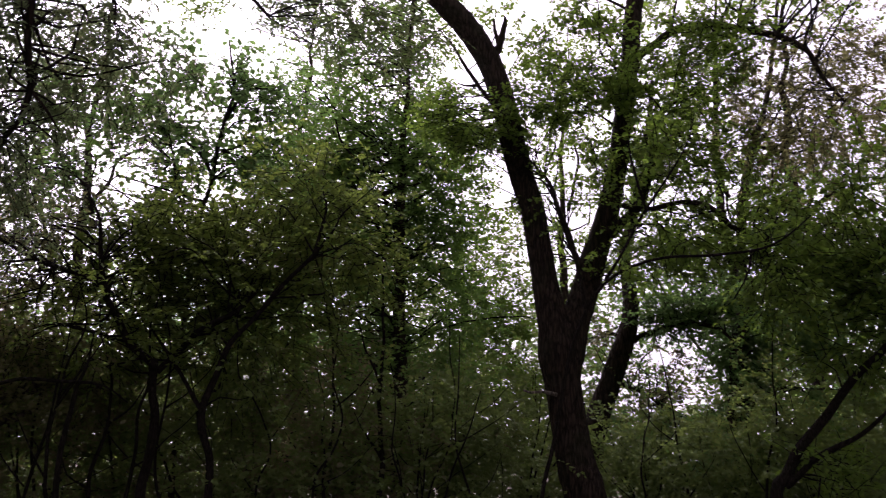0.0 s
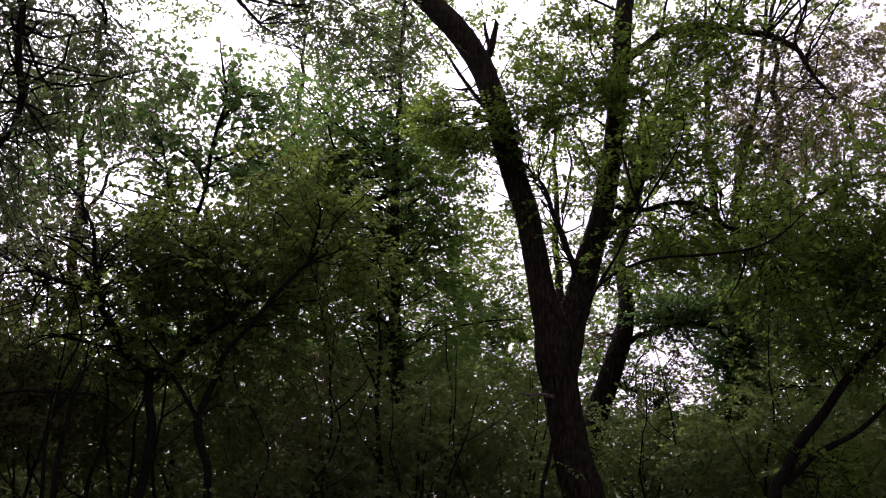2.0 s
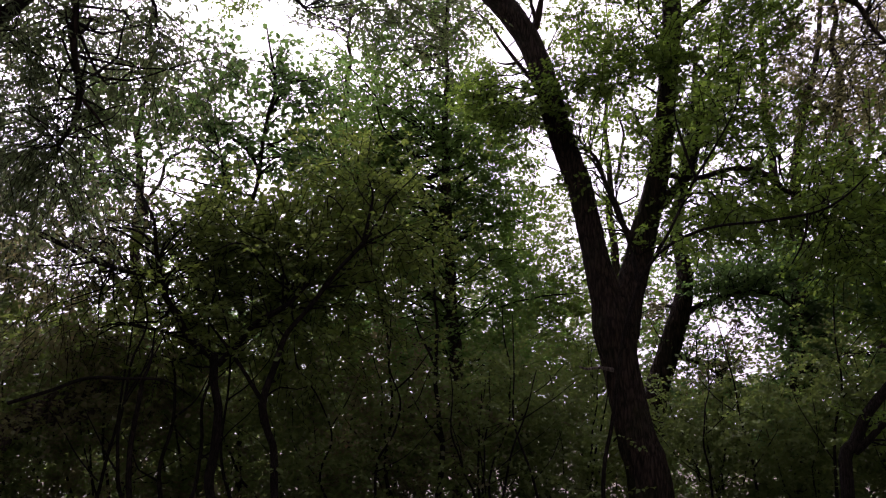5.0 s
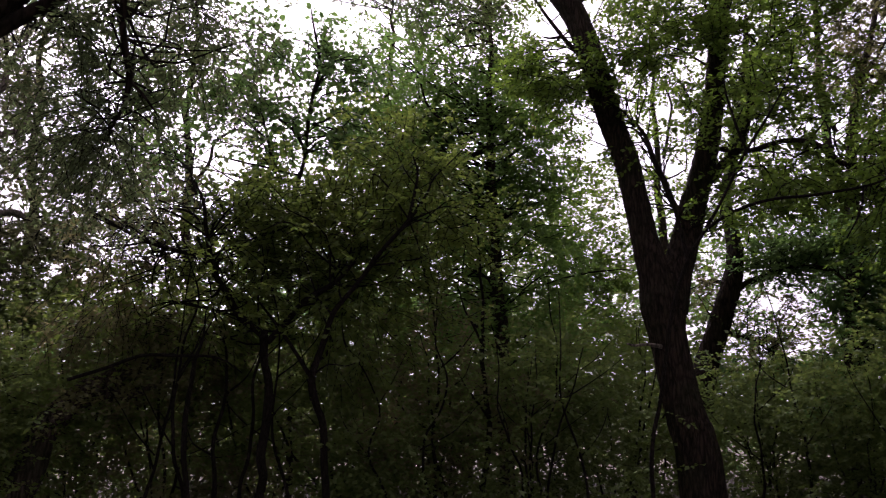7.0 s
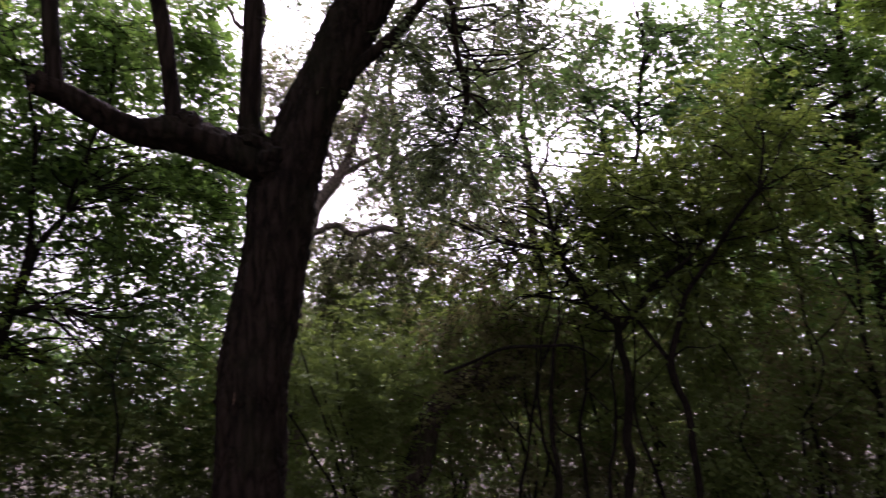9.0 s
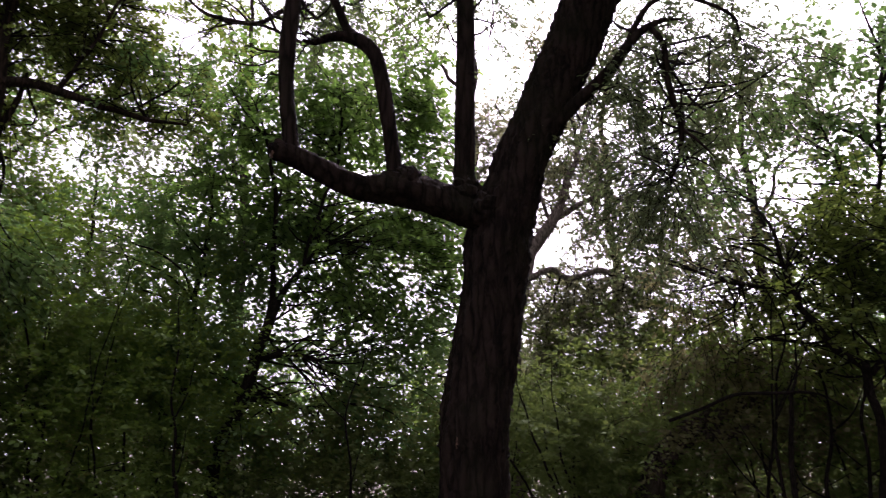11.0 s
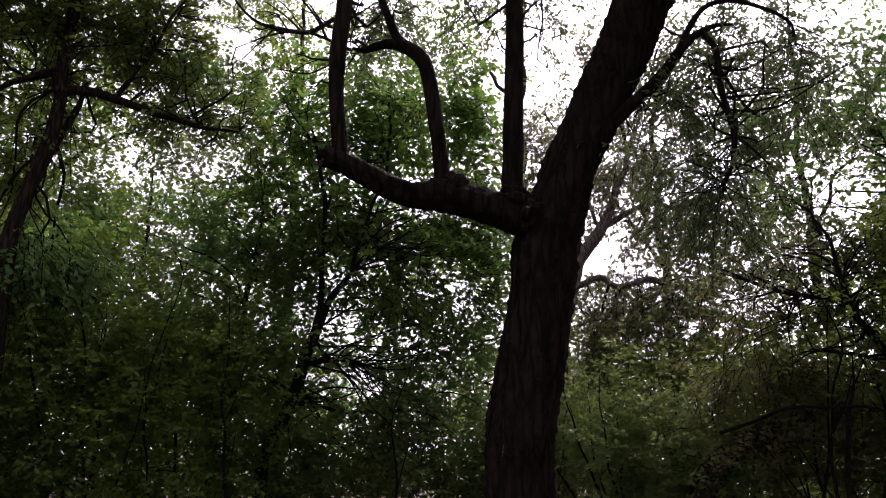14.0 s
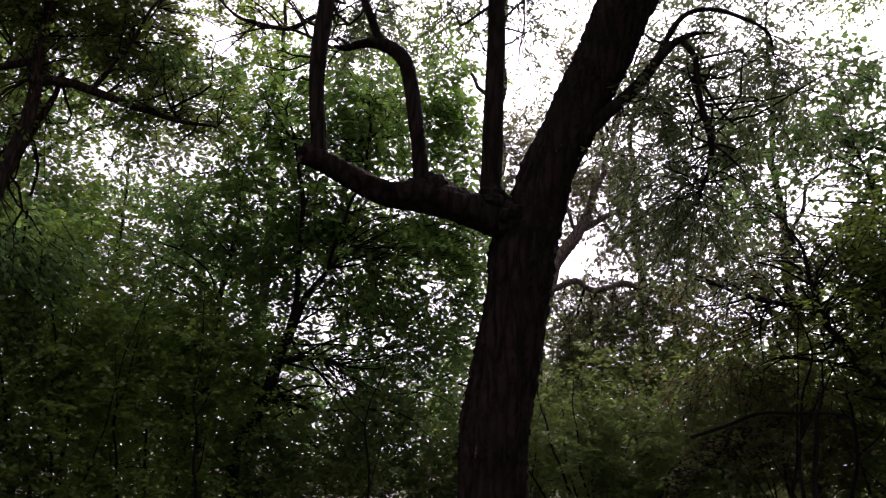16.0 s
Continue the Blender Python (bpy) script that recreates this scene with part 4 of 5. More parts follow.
B_RIGHT = [(-1.96, 7.55, -0.15, 0.039), (-1.99, 7.54, 1.27, 0.035), (-2.09, 7.52, 1.66, 0.032), (-2.12, 7.51, 1.91, 0.032), (-2.04, 7.53, 2.22, 0.030), (-1.95, 7.55, 2.48, 0.026), (-1.73, 7.60, 2.78, 0.022), (-1.46, 7.66, 3.15, 0.022), (-1.25, 7.70, 3.43, 0.020), (-1.08, 7.73, 3.69, 0.013), (-1.00, 7.74, 3.87, 0.009), (-0.73, 7.77, 4.14, 0.005)]
B_RIGHT_2 = [(-1.25, 7.70, 3.43, 0.019), (-1.20, 7.71, 3.66, 0.017), (-1.18, 7.71, 3.89, 0.011), (-1.23, 7.70, 4.07, 0.006)]
B_CROSS = [(-2.12, 7.51, 1.89, 0.022), (-2.32, 7.55, 2.12, 0.018), (-2.51, 7.60, 2.38, 0.016), (-2.64, 7.55, 2.59, 0.009)]
B_PROP = [(-3.06, 6.96, -0.15, 0.026), (-3.07, 6.95, 1.48, 0.024), (-3.08, 6.95, 1.75, 0.021), (-3.05, 6.96, 1.99, 0.019), (-2.99, 6.99, 2.23, 0.012), (-2.97, 7.00, 2.52, 0.007)]
B_ARCH = [(-3.89, 6.41, 1.85, 0.015), (-3.63, 6.56, 1.97, 0.015), (-3.38, 6.69, 2.05, 0.014), (-3.08, 6.84, 2.06, 0.014), (-2.82, 7.06, 2.04, 0.010), (-2.68, 7.22, 1.93, 0.005)]
spreader = thing("spreading_box_elder", (B_TRUNK[0][0], B_TRUNK[0][1], 0), "low many-stemmed box elder with crooked dark branches", "tree")
stem("trunk", B_TRUNK, BARK_TWIG_SHADED, spreader, sides=20, step=0.05, rough=0.06, ridges=8, wander=0.03, seed=101)
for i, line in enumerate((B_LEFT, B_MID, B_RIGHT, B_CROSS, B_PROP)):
    stem("stem", line, BARK_TWIG_SHADED, spreader, sides=12, step=0.05, rough=0.05, wander=0.024, seed=103 + i)
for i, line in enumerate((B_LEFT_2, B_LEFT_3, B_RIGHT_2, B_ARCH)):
    stem("branch", line, BARK_TWIG_SHADED, spreader, sides=9, step=0.05, rough=0.05, wander=0.012, seed=113 + i)
arching(spreader, B_LEFT[3:], 7, 1.0, (-0.9, -0.25, 0.1), 0.22, 0.25, 0.012, 1400)
arching(spreader, B_LEFT_2, 6, 0.9, (-0.8, -0.2, 0.25), 0.15, 0.2, 0.010, 1440)
arching(spreader, B_RIGHT[5:9], 5, 0.8, (0.7, 0.2, 0.3), 0.12, 0.15, 0.010, 1480)
arching(spreader, B_MID[1:], 4, 0.8, (-0.4, 0.2, 0.5), 0.12, 0.15, 0.010, 1520)
B_GAPS = [(-4.25, 7.48, 2.69, 0.21, 0.13, 30), (-3.23, 7.97, 3.22, 0.15, 0.11, 22), (-4.20, 7.50, 3.29, 0.27, 0.15, 29), (-2.67, 8.17, 3.70, 0.10, 0.09, 18), (-3.25, 7.96, 2.15, 0.06, 0.05, 22)]
crown(spreader, "olive", [(-2.03, 8.36, 3.65, 1.03, 0.56, 14, 1.87), (-2.54, 8.22, 3.68, 0.70, 0.56, 17, 1.25), (-3.03, 8.05, 3.23, 0.50, 0.39, 21, 0.77), (-3.26, 7.96, 3.51, 0.58, 0.48, 22, 0.67), (-2.86, 8.11, 3.72, 0.70, 0.48, 19, 1.39), (-1.35, 8.49, 4.26, 0.79, 0.57, 9, 1.59), (-1.21, 8.51, 3.50, 0.96, 0.56, 8, 1.71), (-2.81, 8.13, 2.90, 1.01, 0.55, 19, 1.62), (-3.56, 7.83, 2.52, 0.95, 0.47, 24, 1.69), (-1.89, 8.39, 2.93, 1.01, 0.55, 13, 1.54), (-3.82, 7.71, 2.89, 0.76, 0.39, 26, 0.46), (-3.07, 8.03, 3.35, 0.77, 0.47, 21, 1.24), (-1.86, 8.40, 2.41, 0.82, 0.47, 13, 1.41)],
      B_GAPS, along(B_LEFT, B_MID, B_RIGHT, B_LEFT_2, B_RIGHT_2), 4, depth=1.0, singles=300)
crown(spreader, "brown", [(-4.13, 7.54, 3.47, 0.73, 0.37, 29, 0.55), (-4.18, 7.52, 3.02, 0.66, 0.24, 29, 0.5), (-3.75, 7.74, 3.63, 0.55, 0.37, 26, 0.77), (-3.99, 7.62, 2.39, 0.84, 0.30, 28, 1.21)], B_GAPS, along(B_LEFT, B_LEFT_2, B_LEFT_3), 12, label="thin browning leaves on fine twigs")

# ---- the straight tree in the middle ----
C_TRUNK = [(-0.51, 11.99, -0.15, 0.130), (-0.52, 11.99, 1.08, 0.118), (-0.55, 11.99, 2.02, 0.108), (-0.58, 11.99, 2.99, 0.098), (-0.63, 11.98, 4.01, 0.088), (-0.66, 11.98, 4.89, 0.074), (-0.69, 11.98, 5.79, 0.058), (-0.67, 11.98, 6.73, 0.044), (-0.65, 11.98, 7.51, 0.032), (-0.63, 11.98, 8.51, 0.034), (-0.62, 11.98, 9.55, 0.020)]
straight = thing("lime_tree", (C_TRUNK[0][0], C_TRUNK[0][1], 0), "straight dark lime hidden behind its own dense leaves", "tree")
stem("trunk", C_TRUNK, BARK_GREY_SHADED, straight, sides=22, step=0.07, rough=0.03, ridges=10, wander=0.012, seed=121)
C_GAPS = [(0.19, 12.20, 7.68, 0.36, 0.43, -1), (0.98, 12.16, 5.61, 0.27, 0.23, -5), (1.00, 12.16, 4.74, 0.26, 0.24, -5), (-2.10, 12.02, 5.91, 0.22, 0.16, 10), (-3.24, 11.76, 8.12, 0.57, 0.40, 15), (0.74, 12.18, 4.22, 0.22, 0.13, -3), (-0.86, 12.17, 4.44, 0.07, 0.07, 4)]
crown(straight, "lime", [(-0.89, 12.17, 7.30, 0.79, 1.02, 4, 1.01), (-1.77, 12.07, 6.59, 1.28, 1.00, 8, 1.01), (-2.27, 11.99, 5.81, 1.16, 0.69, 11, 1.85), (-1.05, 12.15, 5.76, 1.34, 0.78, 5, 2.05), (-1.73, 12.08, 4.92, 1.40, 0.58, 8, 1.46), (-1.63, 12.09, 7.87, 0.85, 0.73, 8, 0.62), (-0.08, 12.20, 5.49, 0.71, 0.58, 0, 1.22), (0.09, 12.20, 4.67, 0.65, 0.77, -0, 1.82), (-1.04, 12.16, 4.67, 1.22, 0.57, 5, 2.22),
                         (-0.51, 12.19, 3.53, 1.28, 0.95, 2, 1.95), (-1.69, 12.08, 3.26, 1.28, 0.75, 8, 1.56), (-0.59, 12.19, 2.43, 1.27, 0.65, 3, 1.75), (-0.25, 12.20, 6.34, 0.82, 0.50, 1, 1.09), (-0.72, 12.18, 9.25, 1.20, 0.88, 3, 0.94)],
      C_GAPS, along(C_TRUNK[2:]), 8, label="dense deep green leaves", fine=False)

# ---- the open-topped sapling against the sky ----
D_STEM = [(-2.94, 9.56, -0.15, 0.042), (-2.96, 9.55, 1.68, 0.038), (-3.00, 9.54, 2.85, 0.031), (-3.02, 9.53, 3.67, 0.032), (-2.97, 9.55, 4.20, 0.029), (-2.89, 9.57, 4.75, 0.025), (-2.85, 9.59, 5.16, 0.026), (-2.79, 9.60, 5.58, 0.022), (-2.74, 9.62, 5.90, 0.019), (-2.79, 9.60, 6.36, 0.015), (-2.86, 9.58, 6.79, 0.008)]
D_LEFT = [(-2.88, 9.58, 4.82, 0.022), (-3.04, 9.53, 5.07, 0.018), (-3.28, 9.45, 5.30, 0.015), (-3.42, 9.40, 5.47, 0.011)]
D_LEFT_2 = [(-3.01, 9.54, 3.95, 0.018), (-3.22, 9.47, 4.50, 0.014), (-3.32, 9.43, 4.93, 0.015), (-3.44, 9.39, 5.35, 0.007)]
D_RIGHT = [(-2.79, 9.60, 5.58, 0.019), (-2.59, 9.66, 5.99, 0.015), (-2.32, 9.73, 6.06, 0.008)]
bright_sapling = thing("young_lime_tree", (D_STEM[0][0], D_STEM[0][1], 0), "young lime with drooping broad leaves dark against the sky", "tree")
stem("trunk", D_STEM, BARK_TWIG_SHADED, bright_sapling, sides=10, step=0.06, rough=0.04, wander=0.01, seed=131)
for i, line in enumerate((D_LEFT, D_LEFT_2, D_RIGHT)):
    stem("branch", line, BARK_TWIG_SHADED, bright_sapling, sides=7, step=0.06, rough=0.04, wander=0.01, seed=132 + i)
D_GAPS = [(-3.73, 9.17, 4.62, 0.26, 0.26, 22), (-3.75, 9.16, 4.59, 0.21, 0.19, 22)]
crown(bright_sapling, "broad", [(-3.24, 9.57, 6.27, 0.58, 0.46, 19, 0.85), (-3.40, 9.51, 5.21, 0.67, 0.52, 20, 1.01), (-2.77, 9.71, 6.34, 0.46, 0.54, 16, 0.77), (-2.47, 9.79, 5.82, 0.53, 0.45, 14, 0.92), (-2.96, 9.66, 4.85, 0.44, 0.37, 17, 1.08), (-3.72, 9.39, 5.73, 0.60, 0.53, 22, 0.92), (-3.58, 9.45, 4.57, 0.58, 0.36, 21, 1.39), (-2.05, 9.89, 5.93, 0.46, 0.46, 12, 0.92), (-4.29, 9.14, 5.34, 0.67, 0.67, 25, 0.64), (-2.43, 9.80, 5.05, 0.52, 0.44, 14, 1.85), (-4.51, 9.04, 4.59, 0.51, 0.44, 27, 0.76)],
      D_GAPS + [(-3.89, 9.32, 4.69, 0.25, 0.22, 23), (-2.68, 9.74, 7.01, 0.44, 0.32, 15), (-3.34, 9.53, 5.75, 0.19, 0.19, 19), (-3.05, 9.63, 4.77, 0.13, 0.15, 18)], along(D_STEM[3:], D_LEFT, D_LEFT_2, D_RIGHT), 9, label="broad drooping leaves", singles=300)

# ---- the willow far behind the trunk, haze put into its pale colours ----
X_TRUNK = [(-9.37, 10.58, -0.15, 0.160), (-9.28, 10.48, 3.02, 0.135), (-9.20, 10.56, 3.99, 0.130), (-9.03, 10.70, 4.85, 0.122), (-8.87, 10.83, 5.23, 0.112), (-8.69, 10.97, 5.58, 0.098), (-8.57, 11.07, 5.84, 0.074), (-8.48, 11.14, 6.17, 0.062), (-8.42, 11.18, 6.43, 0.055), (-8.34, 11.24, 6.63, 0.048), (-8.29, 11.28, 6.97, 0.040), (-8.18, 11.36, 7.26, 0.032), (-8.07, 11.44, 7.68, 0.020)]
X_TWO = [(-8.69, 10.97, 5.58, 0.070), (-8.55, 11.09, 5.64, 0.062), (-8.37, 11.22, 5.69, 0.055), (-8.17, 11.37, 5.78, 0.050), (-8.00, 11.49, 5.91, 0.042), (-7.81, 11.62, 5.93, 0.034), (-7.60, 11.76, 5.86, 0.026), (-7.34, 11.92, 5.92, 0.012)]
X_THREE = [(-8.15, 11.39, 5.80, 0.042), (-8.04, 11.46, 5.96, 0.038), (-7.99, 11.50, 6.13, 0.034), (-7.93, 11.54, 6.33, 0.030), (-7.91, 11.55, 6.47, 0.027), (-8.00, 11.49, 6.67, 0.022), (-8.10, 11.42, 6.95, 0.016), (-8.16, 11.37, 7.31, 0.008)]
X_FOUR = [(-8.69, 10.97, 5.56, 0.040), (-8.82, 10.87, 5.77, 0.034), (-8.89, 10.81, 6.12, 0.030), (-8.99, 10.74, 6.41, 0.022), (-9.07, 10.66, 6.68, 0.010)]
X_SIX = [(-7.91, 11.55, 6.44, 0.024), (-7.82, 11.61, 6.51, 0.020), (-7.71, 11.68, 6.59, 0.017), (-7.58, 11.77, 6.64, 0.012), (-7.41, 11.88, 6.64, 0.006)]
X_SEVEN = [(-8.93, 10.52, 4.45, 0.060), (-8.80, 10.63, 4.56, 0.055), (-8.63, 10.77, 4.62, 0.052), (-8.31, 11.02, 4.54, 0.048), (-7.95, 11.28, 4.61, 0.045), (-7.72, 11.44, 4.52, 0.040), (-7.50, 11.58, 4.35, 0.034), (-7.25, 11.74, 4.41, 0.026), (-6.94, 11.93, 4.42, 0.012)]
X_FIVE = [(-8.38, 11.22, 5.68, 0.022), (-8.27, 11.30, 5.61, 0.018), (-8.18, 11.36, 5.46, 0.014), (-8.12, 11.41, 5.37, 0.010), (-8.07, 11.44, 5.21, 0.006)]
far_willow = thing("hazed_willow_tree", (X_TRUNK[0][0], X_TRUNK[0][1], 0), "far willow, paled for haze, with wide crooked boughs and sparse leaves", "tree")
stem("trunk", X_TRUNK, BARK_PALE_HAZED, far_willow, sides=18, step=0.08, rough=0.05, ridges=7, wander=0.02, seed=141)
for i, line in enumerate((X_TWO, X_THREE, X_FOUR, X_FIVE, X_SIX, X_SEVEN)):
    stem("limb", line, BARK_PALE_HAZED, far_willow, sides=12, step=0.08, rough=0.08, wander=0.06, seed=142 + i)
X_GAPS = [(-8.42, 11.19, 5.31, 0.18, 0.17, 37), (-8.62, 11.03, 5.05, 0.18, 0.21, 38), (-5.28, 12.96, 5.90, 0.34, 0.34, 22), (-8.74, 11.32, 5.37, 0.33, 0.23, 38), (-7.05, 12.44, 3.37, 0.30, 0.22, 30), (-8.59, 11.43, 2.88, 0.15, 0.25, 37), (-9.53, 10.66, 9.08, 0.56, 0.95, 42)]
crown(far_willow, "tan", [(-8.35, 11.24, 5.05, 0.75, 0.40, 37, 0.55), (-8.20, 11.60, 4.60, 0.90, 0.45, 36, 0.70), (-8.62, 11.41, 6.63, 1.05, 1.05, 37, 1.33), (-8.89, 11.20, 5.69, 0.72, 0.62, 38, 0.57), (-7.94, 11.89, 5.62, 1.03, 0.62, 34, 0.96), (-8.47, 11.52, 4.04, 1.10, 0.60, 36, 2.15), (-7.46, 12.20, 4.19, 1.41, 0.50, 31, 0.91), (-9.78, 10.43, 7.25, 0.64, 0.75, 43, 1.78), (-10.52, 9.69, 4.99, 0.61, 0.92, 47, 1.13), (-8.95, 11.15, 3.27, 0.90, 0.60, 39, 1.68), (-7.51, 12.17, 3.24, 1.20, 0.50, 32, 1.48), (-9.12, 11.01, 9.17, 0.67, 0.67, 40, 0.66), (-8.24, 11.69, 8.25, 0.87, 0.87, 35, 0.44)],
      X_GAPS, along(X_TRUNK[3:], X_TWO, X_THREE, X_FOUR, X_SEVEN), 4)

# ---- the small tree beyond the sawn limb ----
Y_TRUNK = [(-8.41, 4.42, -0.15, 0.081), (-8.36, 4.52, 1.48, 0.073), (-8.26, 4.70, 1.97, 0.067), (-8.19, 4.81, 2.41, 0.065), (-8.14, 4.90, 2.86, 0.060), (-8.10, 4.97, 3.13, 0.052), (-8.02, 5.09, 3.40, 0.036), (-7.90, 5.28, 3.75, 0.025), (-7.74, 5.52, 4.04, 0.014)]
Y_UP = [(-8.11, 4.94, 3.03, 0.043), (-8.09, 4.98, 3.46, 0.037), (-8.08, 5.00, 3.94, 0.030), (-8.08, 4.99, 4.50, 0.028), (-8.15, 4.89, 5.00, 0.021), (-8.24, 4.73, 5.72, 0.011)]
Y_LOW = [(-8.15, 4.88, 2.63, 0.033), (-7.90, 5.10, 2.67, 0.029), (-7.72, 5.36, 2.62, 0.016)]
Y_SIDE = [(-8.83, 4.26, -0.15, 0.051), (-8.81, 4.29, 1.53, 0.046), (-8.79, 4.33, 2.28, 0.038), (-8.78, 4.36, 2.94, 0.034), (-8.75, 4.41, 3.61, 0.026), (-8.73, 4.46, 4.18, 0.018), (-8.73, 4.45, 4.83, 0.011)]
Y_NEAR = [(-7.90, 5.28, 3.75, 0.024), (-7.88, 5.48, 4.49, 0.021), (-7.78, 5.63, 5.16, 0.018), (-7.75, 5.67, 6.00, 0.011)]
small = thing("small_elm_tree", (Y_TRUNK[0][0], Y_TRUNK[0][1], 0), "small crooked elm with thin forking stems and green leaves", "tree")
for i, line in enumerate((Y_TRUNK, Y_SIDE)):
    stem("trunk", line, BARK_TWIG_SHADED, small, sides=16, step=0.06, rough=0.05, ridges=6, wander=0.015, seed=151 + i)
for i, line in enumerate((Y_UP, Y_LOW, Y_NEAR)):
    stem("branch", line, BARK_TWIG_SHADED, small, sides=9, step=0.06, rough=0.05, wander=0.02, seed=153 + i)
Y_GAPS = [(-9.02, 3.83, 5.13, 0.38, 0.34, 67), (-8.42, 5.21, 3.18, 0.24, 0.15, 58), (-8.14, 5.63, 2.36, 0.21, 0.14, 55), (-8.81, 4.52, 3.43, 0.24, 0.14, 63), (-9.32, 3.34, 4.15, 0.18, 0.21, 70), (-7.46, 6.51, 2.28, 0.14, 0.21, 49), (-8.33, 5.35, 1.86, 0.12, 0.14, 57), (-7.30, 6.68, 3.45, 0.13, 0.28, 48)]
crown(small, "elm", [(-8.78, 4.57, 5.62, 0.85, 0.71, 62, 0.61), (-8.17, 5.59, 4.43, 0.75, 0.52, 56, 1.84), (-8.46, 5.14, 4.11, 0.67, 0.50, 59, 1.38), (-7.75, 6.16, 4.49, 0.67, 0.38, 51, 1.14), (-8.94, 4.25, 4.83, 0.83, 0.48, 65, 1.29), (-8.55, 4.99, 4.61, 0.83, 0.52, 60, 1.44), (-7.95, 5.91, 5.98, 0.86, 0.98, 53, 1.82), (-7.39, 6.59, 6.24, 0.47, 0.91, 48, 1.86), (-7.28, 6.70, 5.06, 0.46, 0.53, 47, 1.42), (-7.92, 5.94, 4.22, 0.89, 0.52, 53, 1.30), (-7.28, 6.71, 4.31, 0.45, 0.60, 47, 1.30), (-7.23, 6.76, 3.52, 0.44, 0.59, 47, 1.43), (-7.56, 6.39, 3.87, 0.81, 0.67, 50, 1.43), (-7.90, 5.97, 3.29, 0.80, 0.67, 53, 1.62), (-7.19, 6.81, 4.24, 0.45, 0.68, 47, 0.91), (-8.50, 5.08, 5.37, 0.62, 0.53, 59, 1.09), (-8.19, 5.56, 5.64, 0.70, 0.89, 56, 0.73), (-8.52, 5.04, 6.23, 0.71, 0.73, 59, 0.65), (-8.80, 4.53, 6.40, 0.64, 0.55, 63, 0.41)],
      Y_GAPS, along(Y_TRUNK[4:], Y_UP, Y_SIDE[3:], Y_NEAR), 4, depth=0.9, singles=300)
crown(small, "deep", [(-9.11, 3.88, 4.08, 0.89, 0.56, 67, 1.92), (-8.80, 4.53, 3.30, 1.02, 0.56, 63, 1.53), (-8.28, 5.42, 2.72, 0.87, 0.47, 57, 1.37), (-7.80, 6.09, 2.34, 0.86, 0.71, 52, 1.61), (-8.66, 4.79, 3.94, 0.89, 0.48, 61, 1.47), (-9.01, 4.11, 2.67, 1.08, 0.63, 65, 2.48), (-8.40, 5.23, 1.92, 1.16, 0.63, 58, 1.61), (-7.32, 6.66, 2.75, 0.43, 0.71, 48, 1.85), (-7.54, 6.41, 1.69, 0.86, 0.47, 50, 1.29)],
      Y_GAPS, along(Y_TRUNK[2:], Y_LOW, Y_SIDE[1:]), 6, fine=False)

# ---- the twin-stemmed tree ----
Z_TRUNK = [(-7.83, 1.65, -0.15, 0.119), (-7.84, 1.58, 2.07, 0.103), (-7.84, 1.57, 2.95, 0.084), (-7.84, 1.59, 3.46, 0.074), (-7.82, 1.70, 4.01, 0.067), (-7.79, 1.81, 4.42, 0.065), (-7.79, 1.83, 4.77, 0.057), (-7.79, 1.81, 5.17, 0.052), (-7.79, 1.82, 5.59, 0.043), (-7.79, 1.82, 6.02, 0.038), (-7.81, 1.75, 7.15, 0.020)]
Z_SECOND = [(-7.85, 1.56, 3.20, 0.062), (-7.93, 1.65, 3.70, 0.052), (-7.90, 1.78, 4.16, 0.047), (-7.87, 1.90, 4.50, 0.039), (-7.85, 2.01, 4.84, 0.027), (-7.84, 2.05, 5.09, 0.015)]
Z_SIDE = [(-7.80, 1.76, 4.92, 0.054), (-7.74, 2.04, 4.94, 0.048), (-7.64, 2.39, 4.91, 0.042), (-7.52, 2.74, 4.86, 0.033), (-7.40, 3.04, 4.79, 0.024), (-7.24, 3.40, 4.78, 0.012)]
Z_LEFT = [(-7.79, 1.81, 5.11, 0.042), (-7.83, 1.65, 5.04, 0.036), (-7.87, 1.43, 4.90, 0.027), (-7.91, 1.20, 4.61, 0.018)]
Z_FINE = [(-7.67, 2.28, 4.95, 0.021), (-7.61, 2.47, 5.32, 0.018), (-7.54, 2.66, 5.74, 0.016), (-7.48, 2.83, 6.17, 0.010)]
Z_HIGH = [(-6.47, 3.98, 5.95, 0.027), (-6.64, 3.70, 5.76, 0.024), (-6.80, 3.40, 5.77, 0.018), (-6.90, 3.19, 5.92, 0.012), (-6.97, 3.02, 6.14, 0.009)]
twin = thing("crack_willow_tree", (Z_TRUNK[0][0], Z_TRUNK[0][1], 0), "twin-stemmed tree with dark level branches and hanging twigs", "tree")
stem("trunk", Z_TRUNK, BARK_GREY_SHADED, twin, sides=26, step=0.05, rough=0.05, ridges=10, wander=0.012, seed=161)
stem("stem", Z_SECOND, BARK_GREY_SHADED, twin, sides=16, step=0.05, rough=0.05, ridges=6, wander=0.012, seed=162)
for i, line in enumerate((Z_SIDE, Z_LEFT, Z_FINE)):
    stem("branch", line, BARK_GREY_SHADED, twin, sides=10, step=0.05, rough=0.05, wander=0.02, seed=163 + i)
arching(twin, Z_TRUNK[5:8], 7, 0.45, (0.1, 0.5, -0.2), 0.05, 0.5, 0.010, 1560, "hanging_twig")
arching(twin, Z_SIDE, 7, 0.6, (0.2, 0.6, 0.35), 0.1, 0.25, 0.011, 1600)
arching(twin, Z_TRUNK[7:10], 6, 0.9, (0.1, 0.7, 0.4), 0.1, 0.2, 0.013, 1640)
